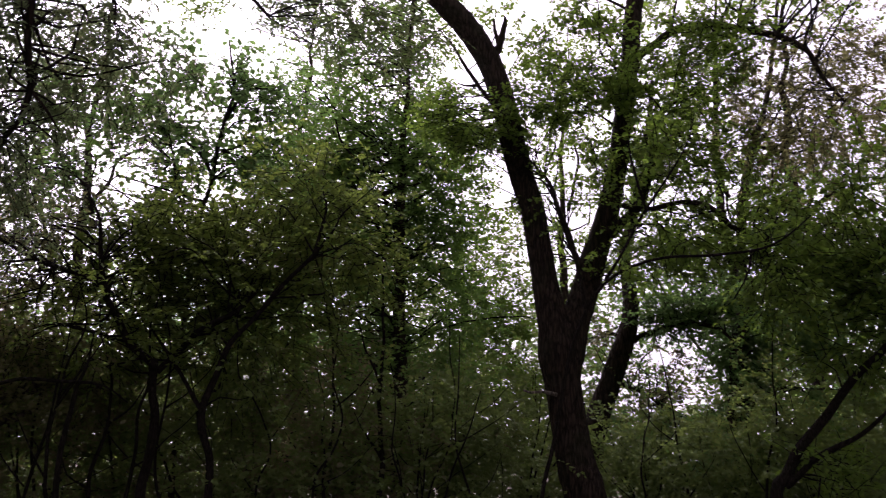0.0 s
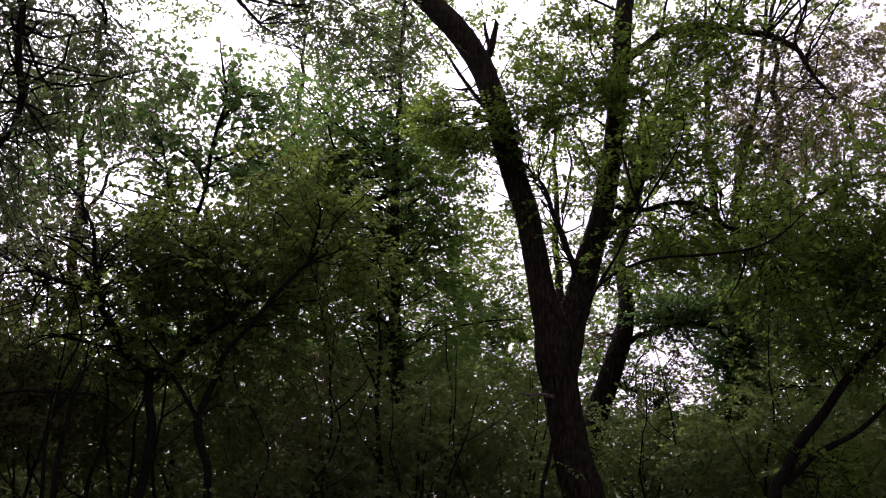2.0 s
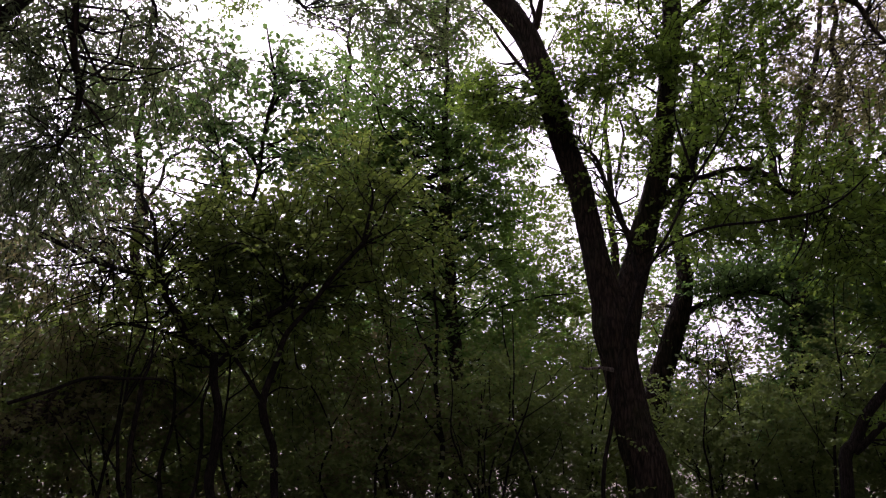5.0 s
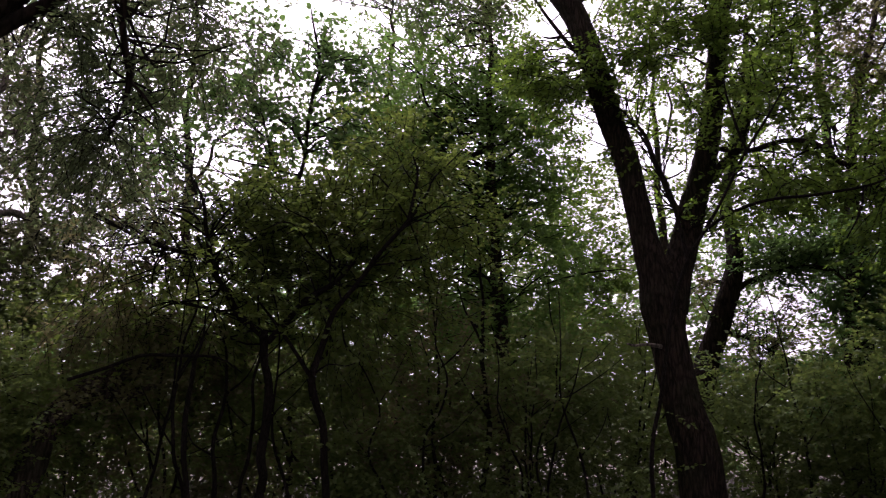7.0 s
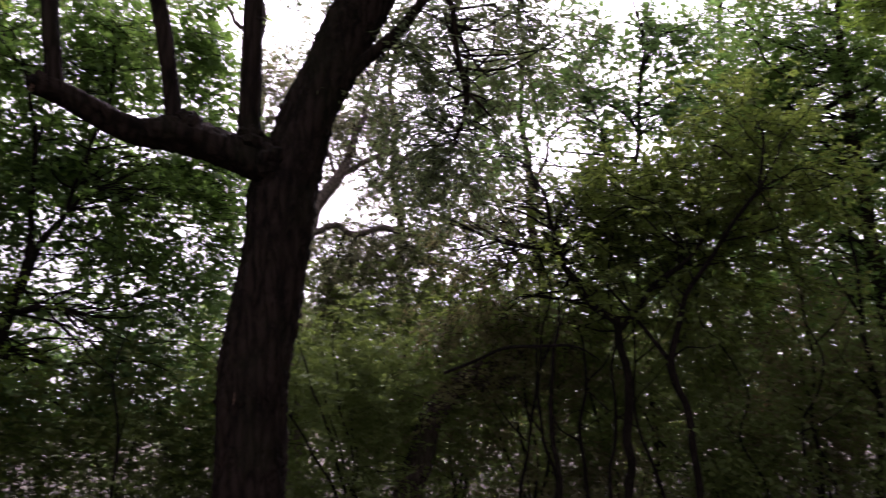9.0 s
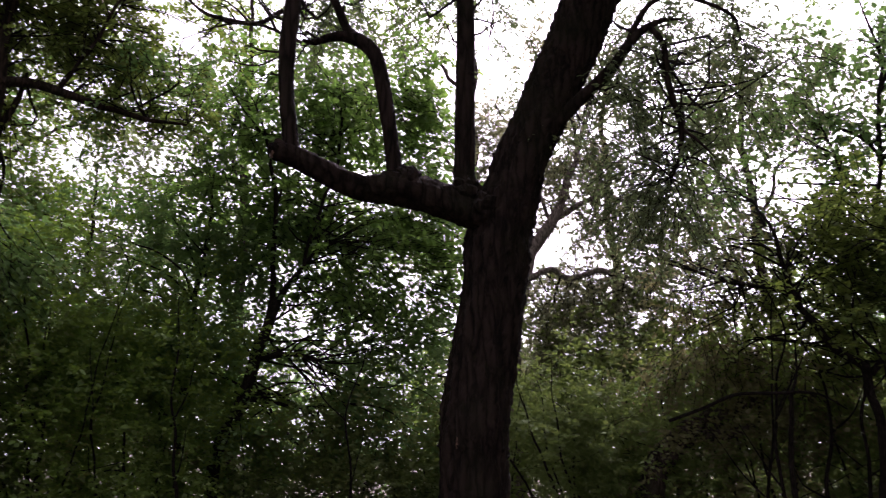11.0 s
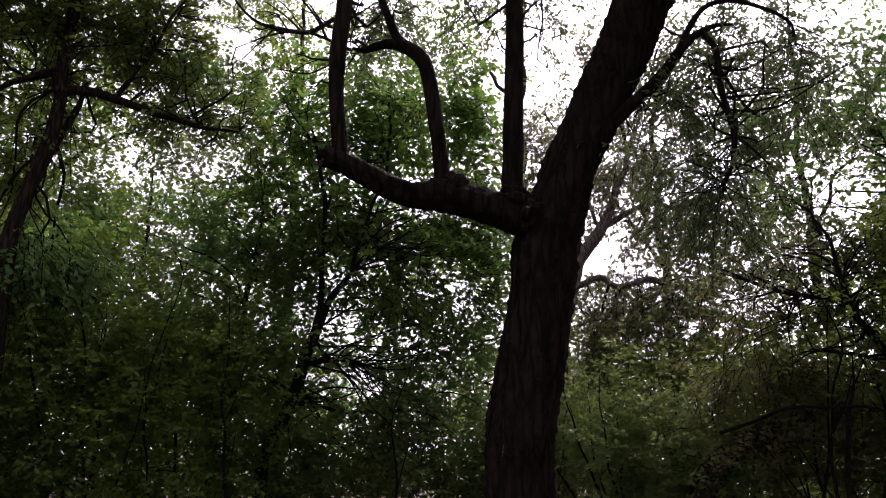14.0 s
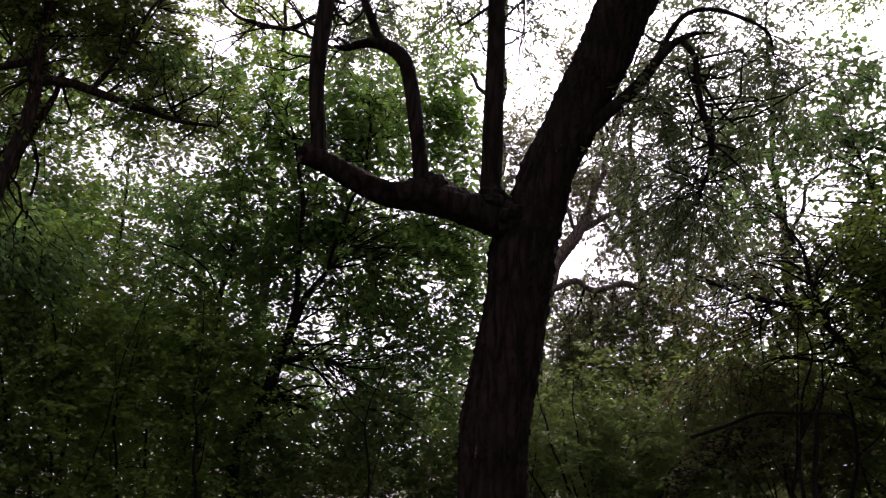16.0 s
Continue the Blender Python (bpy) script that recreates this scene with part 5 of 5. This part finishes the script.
Z_GAPS = [(-7.73, 3.28, 4.62, 0.33, 0.28, 67), (-8.17, 1.74, 4.66, 0.15, 0.18, 78), (-8.07, 2.16, 4.84, 0.16, 0.16, 75), (-7.59, 3.48, 5.93, 0.26, 0.39, 65), (-7.88, 2.76, 3.81, 0.18, 0.24, 71)]
crown(twin, "olive", [(-7.91, 2.67, 5.90, 0.85, 0.46, 71, 1.35), (-8.16, 1.76, 5.72, 1.10, 0.58, 78, 1.35), (-7.86, 2.80, 5.60, 0.90, 0.51, 70, 1.08), (-8.18, 1.66, 4.90, 0.68, 0.44, 79, 1.78), (-7.77, 3.07, 5.01, 0.75, 0.31, 68, 1.78), (-8.19, 1.65, 4.21, 0.48, 0.42, 79, 1.78), (-7.95, 1.55, 5.90, 0.70, 0.60, 78, 1.6), (-8.16, 1.78, 6.83, 1.50, 0.68, 78, 2.16), (-7.57, 3.53, 6.01, 0.59, 0.46, 65, 0.45), (-7.72, 3.17, 7.12, 1.04, 0.62, 68, 1.62)],
      Z_GAPS, along(Z_TRUNK[5:], Z_SIDE, Z_LEFT, Z_FINE), 8, label="dull olive-green leaves", singles=300)
crown(twin, "deep", [(-7.86, 2.83, 4.72, 0.43, 0.25, 70, 0.99), (-7.64, 3.36, 5.31, 0.57, 0.32, 66, 0.99), (-8.17, 1.73, 3.23, 0.77, 0.53, 78, 2.42)], Z_GAPS, along(Z_TRUNK[4:], Z_SIDE), 6)
BARE = ([(-6.29, 4.08, 5.55, 0.018), (-6.47, 3.80, 5.68, 0.015), (-6.63, 3.50, 5.68, 0.012), (-6.77, 3.22, 5.54, 0.006)], [(-6.43, 3.87, 5.66, 0.015), (-6.49, 3.77, 5.90, 0.012), (-6.58, 3.60, 6.13, 0.009)], [(-6.64, 3.70, 5.76, 0.012), (-6.71, 3.56, 5.92, 0.009), (-6.81, 3.38, 6.05, 0.006)],
        [(-6.38, 3.95, 5.42, 0.012), (-6.51, 3.72, 5.27, 0.009), (-6.65, 3.48, 5.30, 0.006)], [(-5.63, 4.16, 5.41, 0.014), (-5.79, 3.94, 5.55, 0.011), (-5.93, 3.72, 5.49, 0.008), (-6.04, 3.54, 5.56, 0.006)], [(-6.77, 3.45, 5.75, 0.009), (-6.84, 3.31, 5.54, 0.006), (-6.89, 3.20, 5.39, 0.006)])
for i, line in enumerate(BARE):
    stem("bare_twig", line, BARK_GREY_SHADED, willow, sides=6, step=0.06, rough=0.05, wander=0.012, seed=173 + i)
NET = (((-4.83, 3.03, 4.75, 0.011), (-5.14, 2.90, 5.03, 0.004)), ((-4.83, 3.03, 4.51, 0.011), (-5.26, 2.89, 4.70, 0.004)), ((-4.82, 3.04, 4.94, 0.011), (-5.01, 2.91, 5.23, 0.004)), ((-4.83, 3.03, 4.37, 0.009), (-5.11, 2.95, 4.40, 0.003)), ((-4.83, 3.03, 4.82, 0.011), (-4.77, 3.29, 5.07, 0.004)),
       ((-4.98, 3.34, 4.77, 0.009), (-5.18, 3.21, 4.66, 0.004)), ((-4.96, 3.38, 4.79, 0.009), (-5.14, 3.28, 5.05, 0.004)), ((-4.77, 3.47, 4.96, 0.012), (-4.66, 3.62, 5.20, 0.004)), ((-4.80, 3.43, 5.09, 0.009), (-4.93, 3.23, 5.27, 0.004)), ((-4.83, 3.03, 4.65, 0.009), (-4.79, 3.27, 4.80, 0.003)),
       ((-6.64, 3.70, 5.76, 0.012), (-6.89, 3.43, 6.01, 0.005)), ((-6.63, 3.50, 5.68, 0.012), (-6.85, 3.30, 5.78, 0.005)), ((-4.14, 4.21, 4.46, 0.009), (-3.98, 4.22, 4.45, 0.003)), ((-4.14, 4.21, 4.75, 0.009), (-4.18, 4.02, 4.85, 0.003)))
rs = np.random.RandomState(77)
for i, (a, b) in enumerate(NET):
    a, b = np.array(a), np.array(b)
    line = [a] + [a + (b - a) * f + np.append(rs.normal(size=3) * 0.03, 0) for f in (0.3, 0.6, 0.85)] + [b]
    stem("bare_twig", line, BARK_TWIG_SHADED, willow, sides=6, step=0.05, rough=0.06, wander=0.012, seed=240 + i)
    for k in (1, 2, 3):
        e = line[k] + np.append((b - a)[:3] * rs.uniform(0.2, 0.5) + rs.normal(size=3) * 0.09, 0)
        stem("bare_twig", [line[k] * (1, 1, 1, 0.6), (line[k] + e) / 2 * (1, 1, 1, 0.5) + (0, 0, 0.02, 0), e * (1, 1, 1, 0.3)], BARK_TWIG_SHADED, willow, sides=5, step=0.05, rough=0.05, wander=0.01, seed=260 + i * 3 + k)
stem("branch", Z_HIGH, BARK_GREY_SHADED, willow, sides=9, step=0.05, rough=0.05, wander=0.012, seed=171)

# ---- the leaning dead trunk low in the thicket ----
L_TRUNK = [(-5.14, 7.38, -0.15, 0.156), (-4.87, 7.57, 1.27, 0.143), (-4.60, 7.74, 1.63, 0.137), (-4.33, 7.89, 1.86, 0.125), (-4.06, 8.03, 2.08, 0.094), (-3.73, 8.19, 2.15, 0.062), (-3.33, 8.36, 2.07, 0.028)]
L_STUB = [(-4.40, 7.85, 1.77, 0.075), (-4.13, 7.88, 1.72, 0.062), (-3.85, 7.91, 1.82, 0.037)]
dead = thing("leaning_dead_tree", (L_TRUNK[0][0], L_TRUNK[0][1], 0), "leaning dead trunk half hidden in the thicket", "tree")
stem("trunk", L_TRUNK, BARK_DEAD, dead, sides=22, step=0.06, rough=0.06, ridges=8, wander=0.02, seed=181)
stem("dead_branch", L_STUB, BARK_DEAD, dead, sides=12, step=0.06, rough=0.06, wander=0.02, seed=182)


# ---- the tall trees behind, seen through the nearer crowns ----
def tall_tree(base, height, limbs, style, clouds, gaps, seed, label):
    """A tall tree of the far wood: trunk, rising limbs to its main clumps, thin airy crown."""
    rs = np.random.RandomState(seed)
    ob = thing("tall_tree", (*base, 0), label, "tree", "tall trees behind")
    r = 0.009 * height
    line = [(*base, -0.15, r * 1.3), (base[0] + 0.1, base[1], height * 0.3, r), (base[0] - 0.15, base[1] + 0.1, height * 0.6, r * 0.65), (*base, height, r * 0.15)]
    stem("trunk", line, BARK_GREY_SHADED, ob, sides=14, step=0.15, rough=0.05, ridges=6, wander=0.04, seed=seed * 3)
    lines = [line]
    for k, c in enumerate(clouds[:limbs]):
        z0 = max(1.5, c[2] - 2.5)
        s = np.array((base[0], base[1], min(z0, height * 0.8)))
        e = np.array(c[:3])
        limb = [(*s, r * 0.4), (*(s * 0.55 + e * 0.45 + rs.normal(size=3) * 0.15), r * 0.26), (*(e + rs.normal(size=3) * 0.3), 0.012)]
        stem("limb", limb, BARK_GREY_SHADED, ob, sides=8, step=0.15, rough=0.05, wander=0.05, seed=seed * 3 + k + 1)
        lines.append(limb)
    crown(ob, style, clouds, gaps, along(*lines), 6, 0.35, fine=False)


T_GAPS = [(-9.62, 12.78, 5.84, 0.17, 0.16, 37), (-6.02, 14.82, 6.48, 0.42, 0.42, 22), (-4.25, 15.42, 10.18, 0.73, 0.53, 15), (-6.16, 14.77, 6.47, 0.39, 0.35, 23), (0.25, 16.00, 9.58, 0.42, 0.54, -1), (1.35, 15.94, 6.86, 0.40, 0.33, -5), (1.35, 15.94, 5.72, 0.37, 0.34, -5), (5.53, 15.02, 6.51, 0.35, 0.41, -20), (4.25, 15.42, 3.50, 0.32, 0.26, -15), (4.68, 15.30, 3.20, 0.34, 0.46, -17), (4.32, 15.41, 2.87, 0.13, 0.16, -16), (3.92, 15.51, 3.18, 0.11, 0.13, -14), (-7.87, 13.93, 3.64, 0.34, 0.22, 29),
          (-14.73, 6.25, 7.35, 0.62, 0.52, 67), (-10.75, 11.85, 10.05, 0.60, 1.06, 42), (-9.78, 12.66, 5.81, 0.34, 0.25, 38), (-15.04, 5.45, 5.73, 0.25, 0.29, 70), (-13.61, 8.41, 4.15, 0.62, 0.29, 58), (-14.42, 6.94, 9.69, 0.50, 0.50, 64)]
tall_tree((-6.64, 14.56), 11.5, 3, "tall_grey", [(-7.44, 14.17, 8.79, 2.31, 1.82, 28, 0.39), (-7.56, 14.10, 6.27, 1.73, 1.38, 28, 0.5), (-5.49, 15.03, 8.09, 1.67, 1.55, 20, 0.39), (-7.04, 14.37, 11.75, 2.62, 1.44, 26, 0.5)], T_GAPS, 811, "tall grey-green tree with an airy crown behind the thicket")
tall_tree((-2.85, 15.74), 11.5, 3, "tall_green", [(-2.41, 15.81, 9.80, 1.67, 1.49, 9, 0.5), (-2.40, 15.79, 7.86, 1.70, 1.43, 9, 0.6), (-0.45, 15.99, 10.41, 1.39, 1.01, 2, 0.66), (-4.69, 15.30, 10.48, 1.52, 0.51, 17, 0.39), (-0.21, 16.00, 8.07, 1.31, 1.08, 1, 0.88), (-2.05, 15.87, 6.20, 2.07, 0.92, 7, 0.88), (-5.29, 15.10, 5.10, 1.47, 0.68, 19, 1), (-3.14, 15.69, 5.57, 1.94, 0.91, 11, 0.8), (-4.14, 15.46, 4.28, 1.68, 0.79, 15, 0.6)], T_GAPS, 812, "tall green tree rising out of the thicket")
tall_tree((2.66, 16.79), 11.0, 3, "tall_green", [(2.40, 15.82, 9.23, 1.47, 1.60, -9, 0.55), (2.19, 15.85, 6.76, 1.16, 1.28, -8, 0.39), (0.90, 15.97, 4.46, 1.24, 0.90, -3, 2), (0.87, 15.98, 3.12, 1.34, 0.78, -3, 1.9), (0.46, 15.99, 5.50, 0.80, 0.91, -2, 1.3), (1.16, 15.96, 6.32, 0.69, 1.04, -4, 0.8), (2.97, 15.72, 4.52, 0.90, 1.01, -11, 0.44)], T_GAPS, 813, "tall light green tree lit from above")
tall_tree((5.49, 15.03), 12.0, 3, "tall_green", [(4.71, 15.29, 9.07, 2.08, 1.83, -17, 0.44), (4.95, 15.21, 6.64, 1.86, 1.05, -18, 0.4), (4.13, 15.46, 4.90, 1.24, 0.68, -15, 0.66), (4.60, 15.33, 12.21, 2.66, 1.33, -17, 0.5)], T_GAPS, 814, "tall green tree rising out of the thicket")
tall_tree((6.68, 14.54), 12.0, 3, "tall_brown", [(6.80, 14.48, 8.53, 1.69, 1.81, -25, 0.31), (7.19, 14.30, 6.21, 1.73, 1.50, -27, 0.28), (8.00, 13.86, 7.99, 1.79, 2.39, -30, 0.54), (6.67, 14.54, 4.28, 1.57, 1.01, -25, 0.62)], T_GAPS, 815, "tall browning tree behind the hawthorn")
tall_tree((-14.66, 3.16), 12.0, 3, "tall_green", [(-15.58, 3.64, 8.74, 2.30, 1.82, 77, 0.77), (-15.35, 4.50, 6.17, 1.96, 0.92, 74, 1.3), (-14.89, 5.85, 8.49, 1.57, 1.57, 69, 0.55), (-15.53, 3.85, 4.58, 2.03, 1.01, 76, 2)], T_GAPS, 816, "tall green tree rising out of the thicket")
tall_tree((-13.08, 7.33), 12.0, 3, "tall_green", [(-14.10, 7.56, 8.75, 1.58, 1.58, 62, 0.88), (-14.26, 7.25, 10.53, 1.78, 0.76, 63, 0.44), (-14.38, 7.01, 6.25, 1.62, 1.04, 64, 0.88), (-13.31, 8.88, 5.45, 1.60, 1.03, 56, 0.66), (-13.92, 7.88, 2.74, 1.89, 1.22, 60, 0.55)], T_GAPS, 817, "tall green tree rising out of the thicket")
tall_tree((-10.41, 10.80), 12.0, 3, "tall_green", [(-12.63, 9.82, 8.95, 1.71, 1.83, 52, 0.99), (-12.08, 10.49, 6.22, 1.27, 1.27, 49, 1.1), (-12.43, 10.08, 10.96, 1.54, 0.77, 51, 0.44), (-12.20, 10.35, 3.02, 1.33, 1.33, 50, 0.55)], T_GAPS, 818, "tall bright green tree beyond the sawn limb")
tall_tree((-9.55, 14.07), 12.0, 3, "tall_grey", [(-8.81, 13.36, 7.87, 1.90, 1.90, 33, 0.44), (-10.43, 12.14, 8.02, 0.95, 1.07, 41, 0.66), (-9.12, 13.15, 4.76, 1.81, 0.90, 35, 0.88), (-7.41, 14.18, 6.75, 1.51, 1.75, 28, 0.44), (-7.58, 14.09, 9.78, 2.12, 1.37, 28, 0.39)], T_GAPS, 819, "tall grey-green tree with an airy crown behind the willow")


# ---- thin stems standing in the thicket ----
def thin_stem(base, height, radius, lean, seed):
    """A crooked pole of a young tree, bare below, with two side shoots."""
    rs = np.random.RandomState(seed)
    ob = thing("thicket_sapling", (*base, 0), "thin crooked dark stem standing in the thicket", "tree", "thin thicket stems")
    p = [(base[0], base[1], -0.1, radius)]
    for k in range(1, 6):
        f = k / 5
        p.append((base[0] + lean * f * f * 0.8 + rs.normal() * 0.07, base[1] + lean * f * f * 0.5 + rs.normal() * 0.07, height * f, radius * (1 - 0.8 * f)))
    stem("trunk", p, BARK_TWIG_SHADED, ob, sides=10, step=0.06, rough=0.05, wander=0.02, seed=seed)
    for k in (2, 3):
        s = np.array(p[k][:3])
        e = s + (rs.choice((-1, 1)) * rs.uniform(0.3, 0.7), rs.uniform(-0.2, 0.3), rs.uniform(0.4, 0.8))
        stem("side_shoot", [(*s, radius * 0.4), (*(s * 0.5 + e * 0.5 + (0, 0, -0.06)), radius * 0.28), (*e, 0.003)], BARK_TWIG_SHADED, ob, sides=7, step=0.06, rough=0.05, wander=0.02, seed=seed + k)


for i, (base, height, radius, lean) in enumerate((
        ((-3.45, 7.22), 3.0, 0.022, 0.3), ((-3.08, 7.71), 2.9, 0.030, -0.2), ((-2.87, 7.57), 3.4, 0.024, 0.4), ((-2.39, 7.85), 3.2, 0.022, -0.4), ((-1.58, 8.45), 2.8, 0.018, -0.5),
        ((-1.17, 8.32), 3.0, 0.020, 0.2), ((-1.02, 8.94), 3.4, 0.026, -0.3), ((-0.67, 8.77), 3.8, 0.040, 0.1), ((-0.01, 9.00), 3.0, 0.018, 0.2), ((0.34, 8.59), 2.8, 0.020, -0.2),
        ((2.29, 9.32), 2.6, 0.018, 0.2), ((2.76, 9.40), 3.0, 0.020, -0.2), ((3.33, 8.58), 3.2, 0.022, 0.3), ((-7.71, 3.80), 3.2, 0.026, -0.3), ((-7.03, 5.29), 3.2, 0.018, 0.2),
        ((-3.23, 7.10), 3.2, 0.024, 0.1), ((-8.23, 3.13), 3.0, 0.020, 0.2))):
    thin_stem(base, height, radius, lean, 900 + i * 5)


# ---- thicket, far wood and unseen shade trees ----
def polar(turn, far, z=0.0):
    return np.array((-far * math.sin(radians(turn)), far * math.cos(radians(turn)), z))


def shrub(turn, far, height, width, style, cover, seed):
    """A shrub of several stems from one root."""
    rs = np.random.RandomState(seed)
    base = polar(turn, far)
    ob = thing("shrub", base, "dark leafy understorey shrub in the thicket", "shrub", "thicket shrubs")
    lines = []
    for k in range(5):
        lean = rs.normal(size=2) * width * 0.35
        r = rs.uniform(0.010, 0.022)
        lines.append([(*base[:2], -0.1, r), (base[0] + lean[0] * 0.3, base[1] + lean[1] * 0.3, height * 0.35, r * 0.8),
                      (base[0] + lean[0] * 0.7, base[1] + lean[1] * 0.7, height * 0.7, r * 0.55), (base[0] + lean[0], base[1] + lean[1], height, 0.004)])
        stem("stem", lines[-1], BARK_TWIG_SHADED, ob, sides=8, step=0.12, rough=0.06, wander=0.03, seed=seed * 7 + k)
    clouds = [(*(base + (0, 0, height * 0.55)), width, height * 0.5, turn, cover),
              (*(base + (rs.uniform(-0.4, 0.4), rs.uniform(-0.4, 0.4), height * 0.85)), width * 0.6, height * 0.3, turn, cover * 0.5)]
    crown(ob, style, clouds, (), along(*lines), 4)
    return ob


def wood_and_shade_tree(turn, far, height, width, style, cover, seed, name="wood_and_shade_tree", low=0.12):
    """A tree of the wood behind, and of the unseen shade trees: one tapered trunk, limbs, and a crown of uneven clumps.
    """
    rs = np.random.RandomState(seed)
    base = polar(turn, far)
    ob = thing(name, base, "tree in full leaf of the wood behind, also set unseen for shade", "tree", "trees of the wood")
    r = 0.018 * height
    sway = rs.normal(size=2) * 0.04 * height
    line = [(*base[:2], -0.15, r * 1.25), (base[0] + sway[0] * 0.2, base[1] + sway[1] * 0.2, height * 0.25, r), (base[0] + sway[0] * 0.7, base[1] + sway[1] * 0.7, height * 0.6, r * 0.6),
            (base[0] + sway[0], base[1] + sway[1], height * 0.97, r * 0.12)]
    stem("trunk", line, BARK_GREY_SHADED, ob, sides=14, step=0.2, rough=0.05, ridges=6, wander=0.03, seed=seed * 5)
    limbs, clouds = [line], []
    for k in range(9):
        f = low + (1 - low) * (k + 0.5) / 9
        a, reach = k * 2.4 + rs.uniform(-0.4, 0.4), width * (1.0 - 0.55 * abs(f - 0.45) / 0.55) * rs.uniform(0.5, 0.9)
        z0 = max(0.2, height * (f - 0.1))
        s = np.array((base[0] + sway[0] * f, base[1] + sway[1] * f, z0))
        e = s + (reach * math.cos(a), reach * math.sin(a), height * 0.1)
        limb = [(*s, r * 0.4 * (1.1 - f)), (*(s * 0.5 + e * 0.5 + (0, 0, height * 0.03)), r * 0.28 * (1.1 - f)), (*e, 0.008)]
        stem("limb", limb, BARK_GREY_SHADED, ob, sides=8, step=0.2, rough=0.05, wander=0.03, seed=seed * 5 + k + 1)
        limbs.append(limb)
        clouds.append((*e, width * rs.uniform(0.4, 0.6), height * rs.uniform(0.08, 0.13), turn, cover))
    clouds.append((base[0], base[1], height * 0.5, width * 0.7, height * 0.42, turn, cover * 0.6))
    crown(ob, style, clouds, (), along(*limbs), 0.6, 0.8)
    return ob


for i, (turn, far, height, width, style, cover) in enumerate((
        (-34, 8.5, 2.6, 1.3, "thicket", 1.35), (-26, 9.5, 2.4, 1.3, "thicket", 1.35), (-20, 10, 2.0, 1.3, "thicket", 1.35), (-14.5, 10.5, 2.0, 1.2, "thicket", 1.35), (-5, 10, 2.3, 1.3, "thicket", 1.35), (1, 9, 2.2, 1.3, "thicket", 1.35),
        (7, 9.5, 2.4, 1.4, "thicket_brown", 1.35), (13, 9, 2.3, 1.3, "thicket", 1.35), (19, 9.5, 2.4, 1.3, "thicket", 1.35), (25, 9, 2.4, 1.3, "thicket_brown", 1.35), (31, 9.5, 2.6, 1.4, "thicket", 1.35),
        (37, 9, 2.5, 1.3, "thicket", 1.35), (43, 10, 2.5, 1.3, "thicket", 1.35), (48.5, 10, 1.9, 1.2, "thicket", 1.1), (53, 9.5, 2.1, 1.3, "thicket", 1.35), (59, 10, 2.1, 1.3, "thicket", 1.35), (66, 9.5, 3.2, 1.5, "thicket_green", 1.7),
        (72, 9, 3.4, 1.5, "thicket_green", 1.8), (79, 9, 3.6, 1.5, "thicket", 1.8))):
    shrub(turn, far, height, width, style, cover, 300 + i)

for i, (turn, far, height, width, cover) in enumerate((
        (-36, 13, 3.2, 2.0, 0.94), (-28, 14, 3.2, 2.0, 1.27), (-21, 13.5, 2.6, 1.8, 1.27), (-14, 14.5, 2.4, 1.6, 1.20), (-7, 14, 3.2, 2.0, 0.94), (-1, 13.5, 3.0, 2.0, 0.94), (6, 14, 3.2, 2.0, 0.94), (12, 13.5, 3.2, 2.0, 0.94), (18, 14, 3.2, 2.0, 0.94),
        (24, 13.5, 3.2, 2.0, 1.10), (30, 14, 3.5, 2.0, 1.30), (36, 14, 3.6, 2.0, 1.40), (43, 15, 3.4, 2.0, 1.20), (69, 13, 3.2, 2.0, 0.94), (77, 13, 3.4, 2.0, 0.94))):
    shrub(turn, far, height, width, "hedge", cover, 400 + i)

for i, (turn, far, height, width, style, cover) in enumerate((
        (-40, 17, 9, 2.6, "far", 0.75), (-33, 19, 7, 2.6, "far", 0.75), (-26, 18, 6, 2.4, "far", 0.75), (-17, 21, 2.9, 2.4, "far_pale", 0.7), (-9, 20, 6, 2.4, "far", 0.75), (-2, 18, 6.5, 2.6, "far_pale", 0.75), (5, 20, 6.0, 2.6, "far", 0.75),
        (12, 18, 5.6, 2.6, "far", 0.75), (19, 20, 5.8, 2.6, "far", 0.75), (26, 19, 4.2, 2.4, "far", 0.75), (34, 20, 4.4, 2.6, "far", 0.75), (41, 19, 4.8, 2.6, "far_pale", 1.0), (49, 19, 4.0, 2.2, "far", 0.55),
        (57, 20, 4.0, 2.4, "far", 0.5), (65, 17, 6.4, 2.6, "far", 0.6), (71, 16, 6.8, 2.4, "far_pale", 0.75), (79, 15, 7.5, 2.6, "far", 0.75), (87, 14, 9, 2.8, "far", 0.75))):
    wood_and_shade_tree(turn, far, height, width, style, cover, 500 + i)

# Unseen trees beside and behind the eye, added to block sky light.
for i, (turn, far, height, width) in enumerate(((102, 12, 16.0, 4.4), (120, 13, 15.0, 4.6), (142, 13.5, 14.0, 4.6), (165, 13.5, 14.0, 4.8), (188, 13.5, 14.0, 4.6), (210, 13.5, 14.0, 4.8), (233, 13.5, 14.0, 4.6), (256, 13, 15.0, 4.6), (278, 12, 16.0, 4.4), (299, 12, 17.0, 3.9), (311, 13, 16.0, 3.2))):
    wood_and_shade_tree(turn, far, height, width, "rear_shade", 1.0, 700 + i)
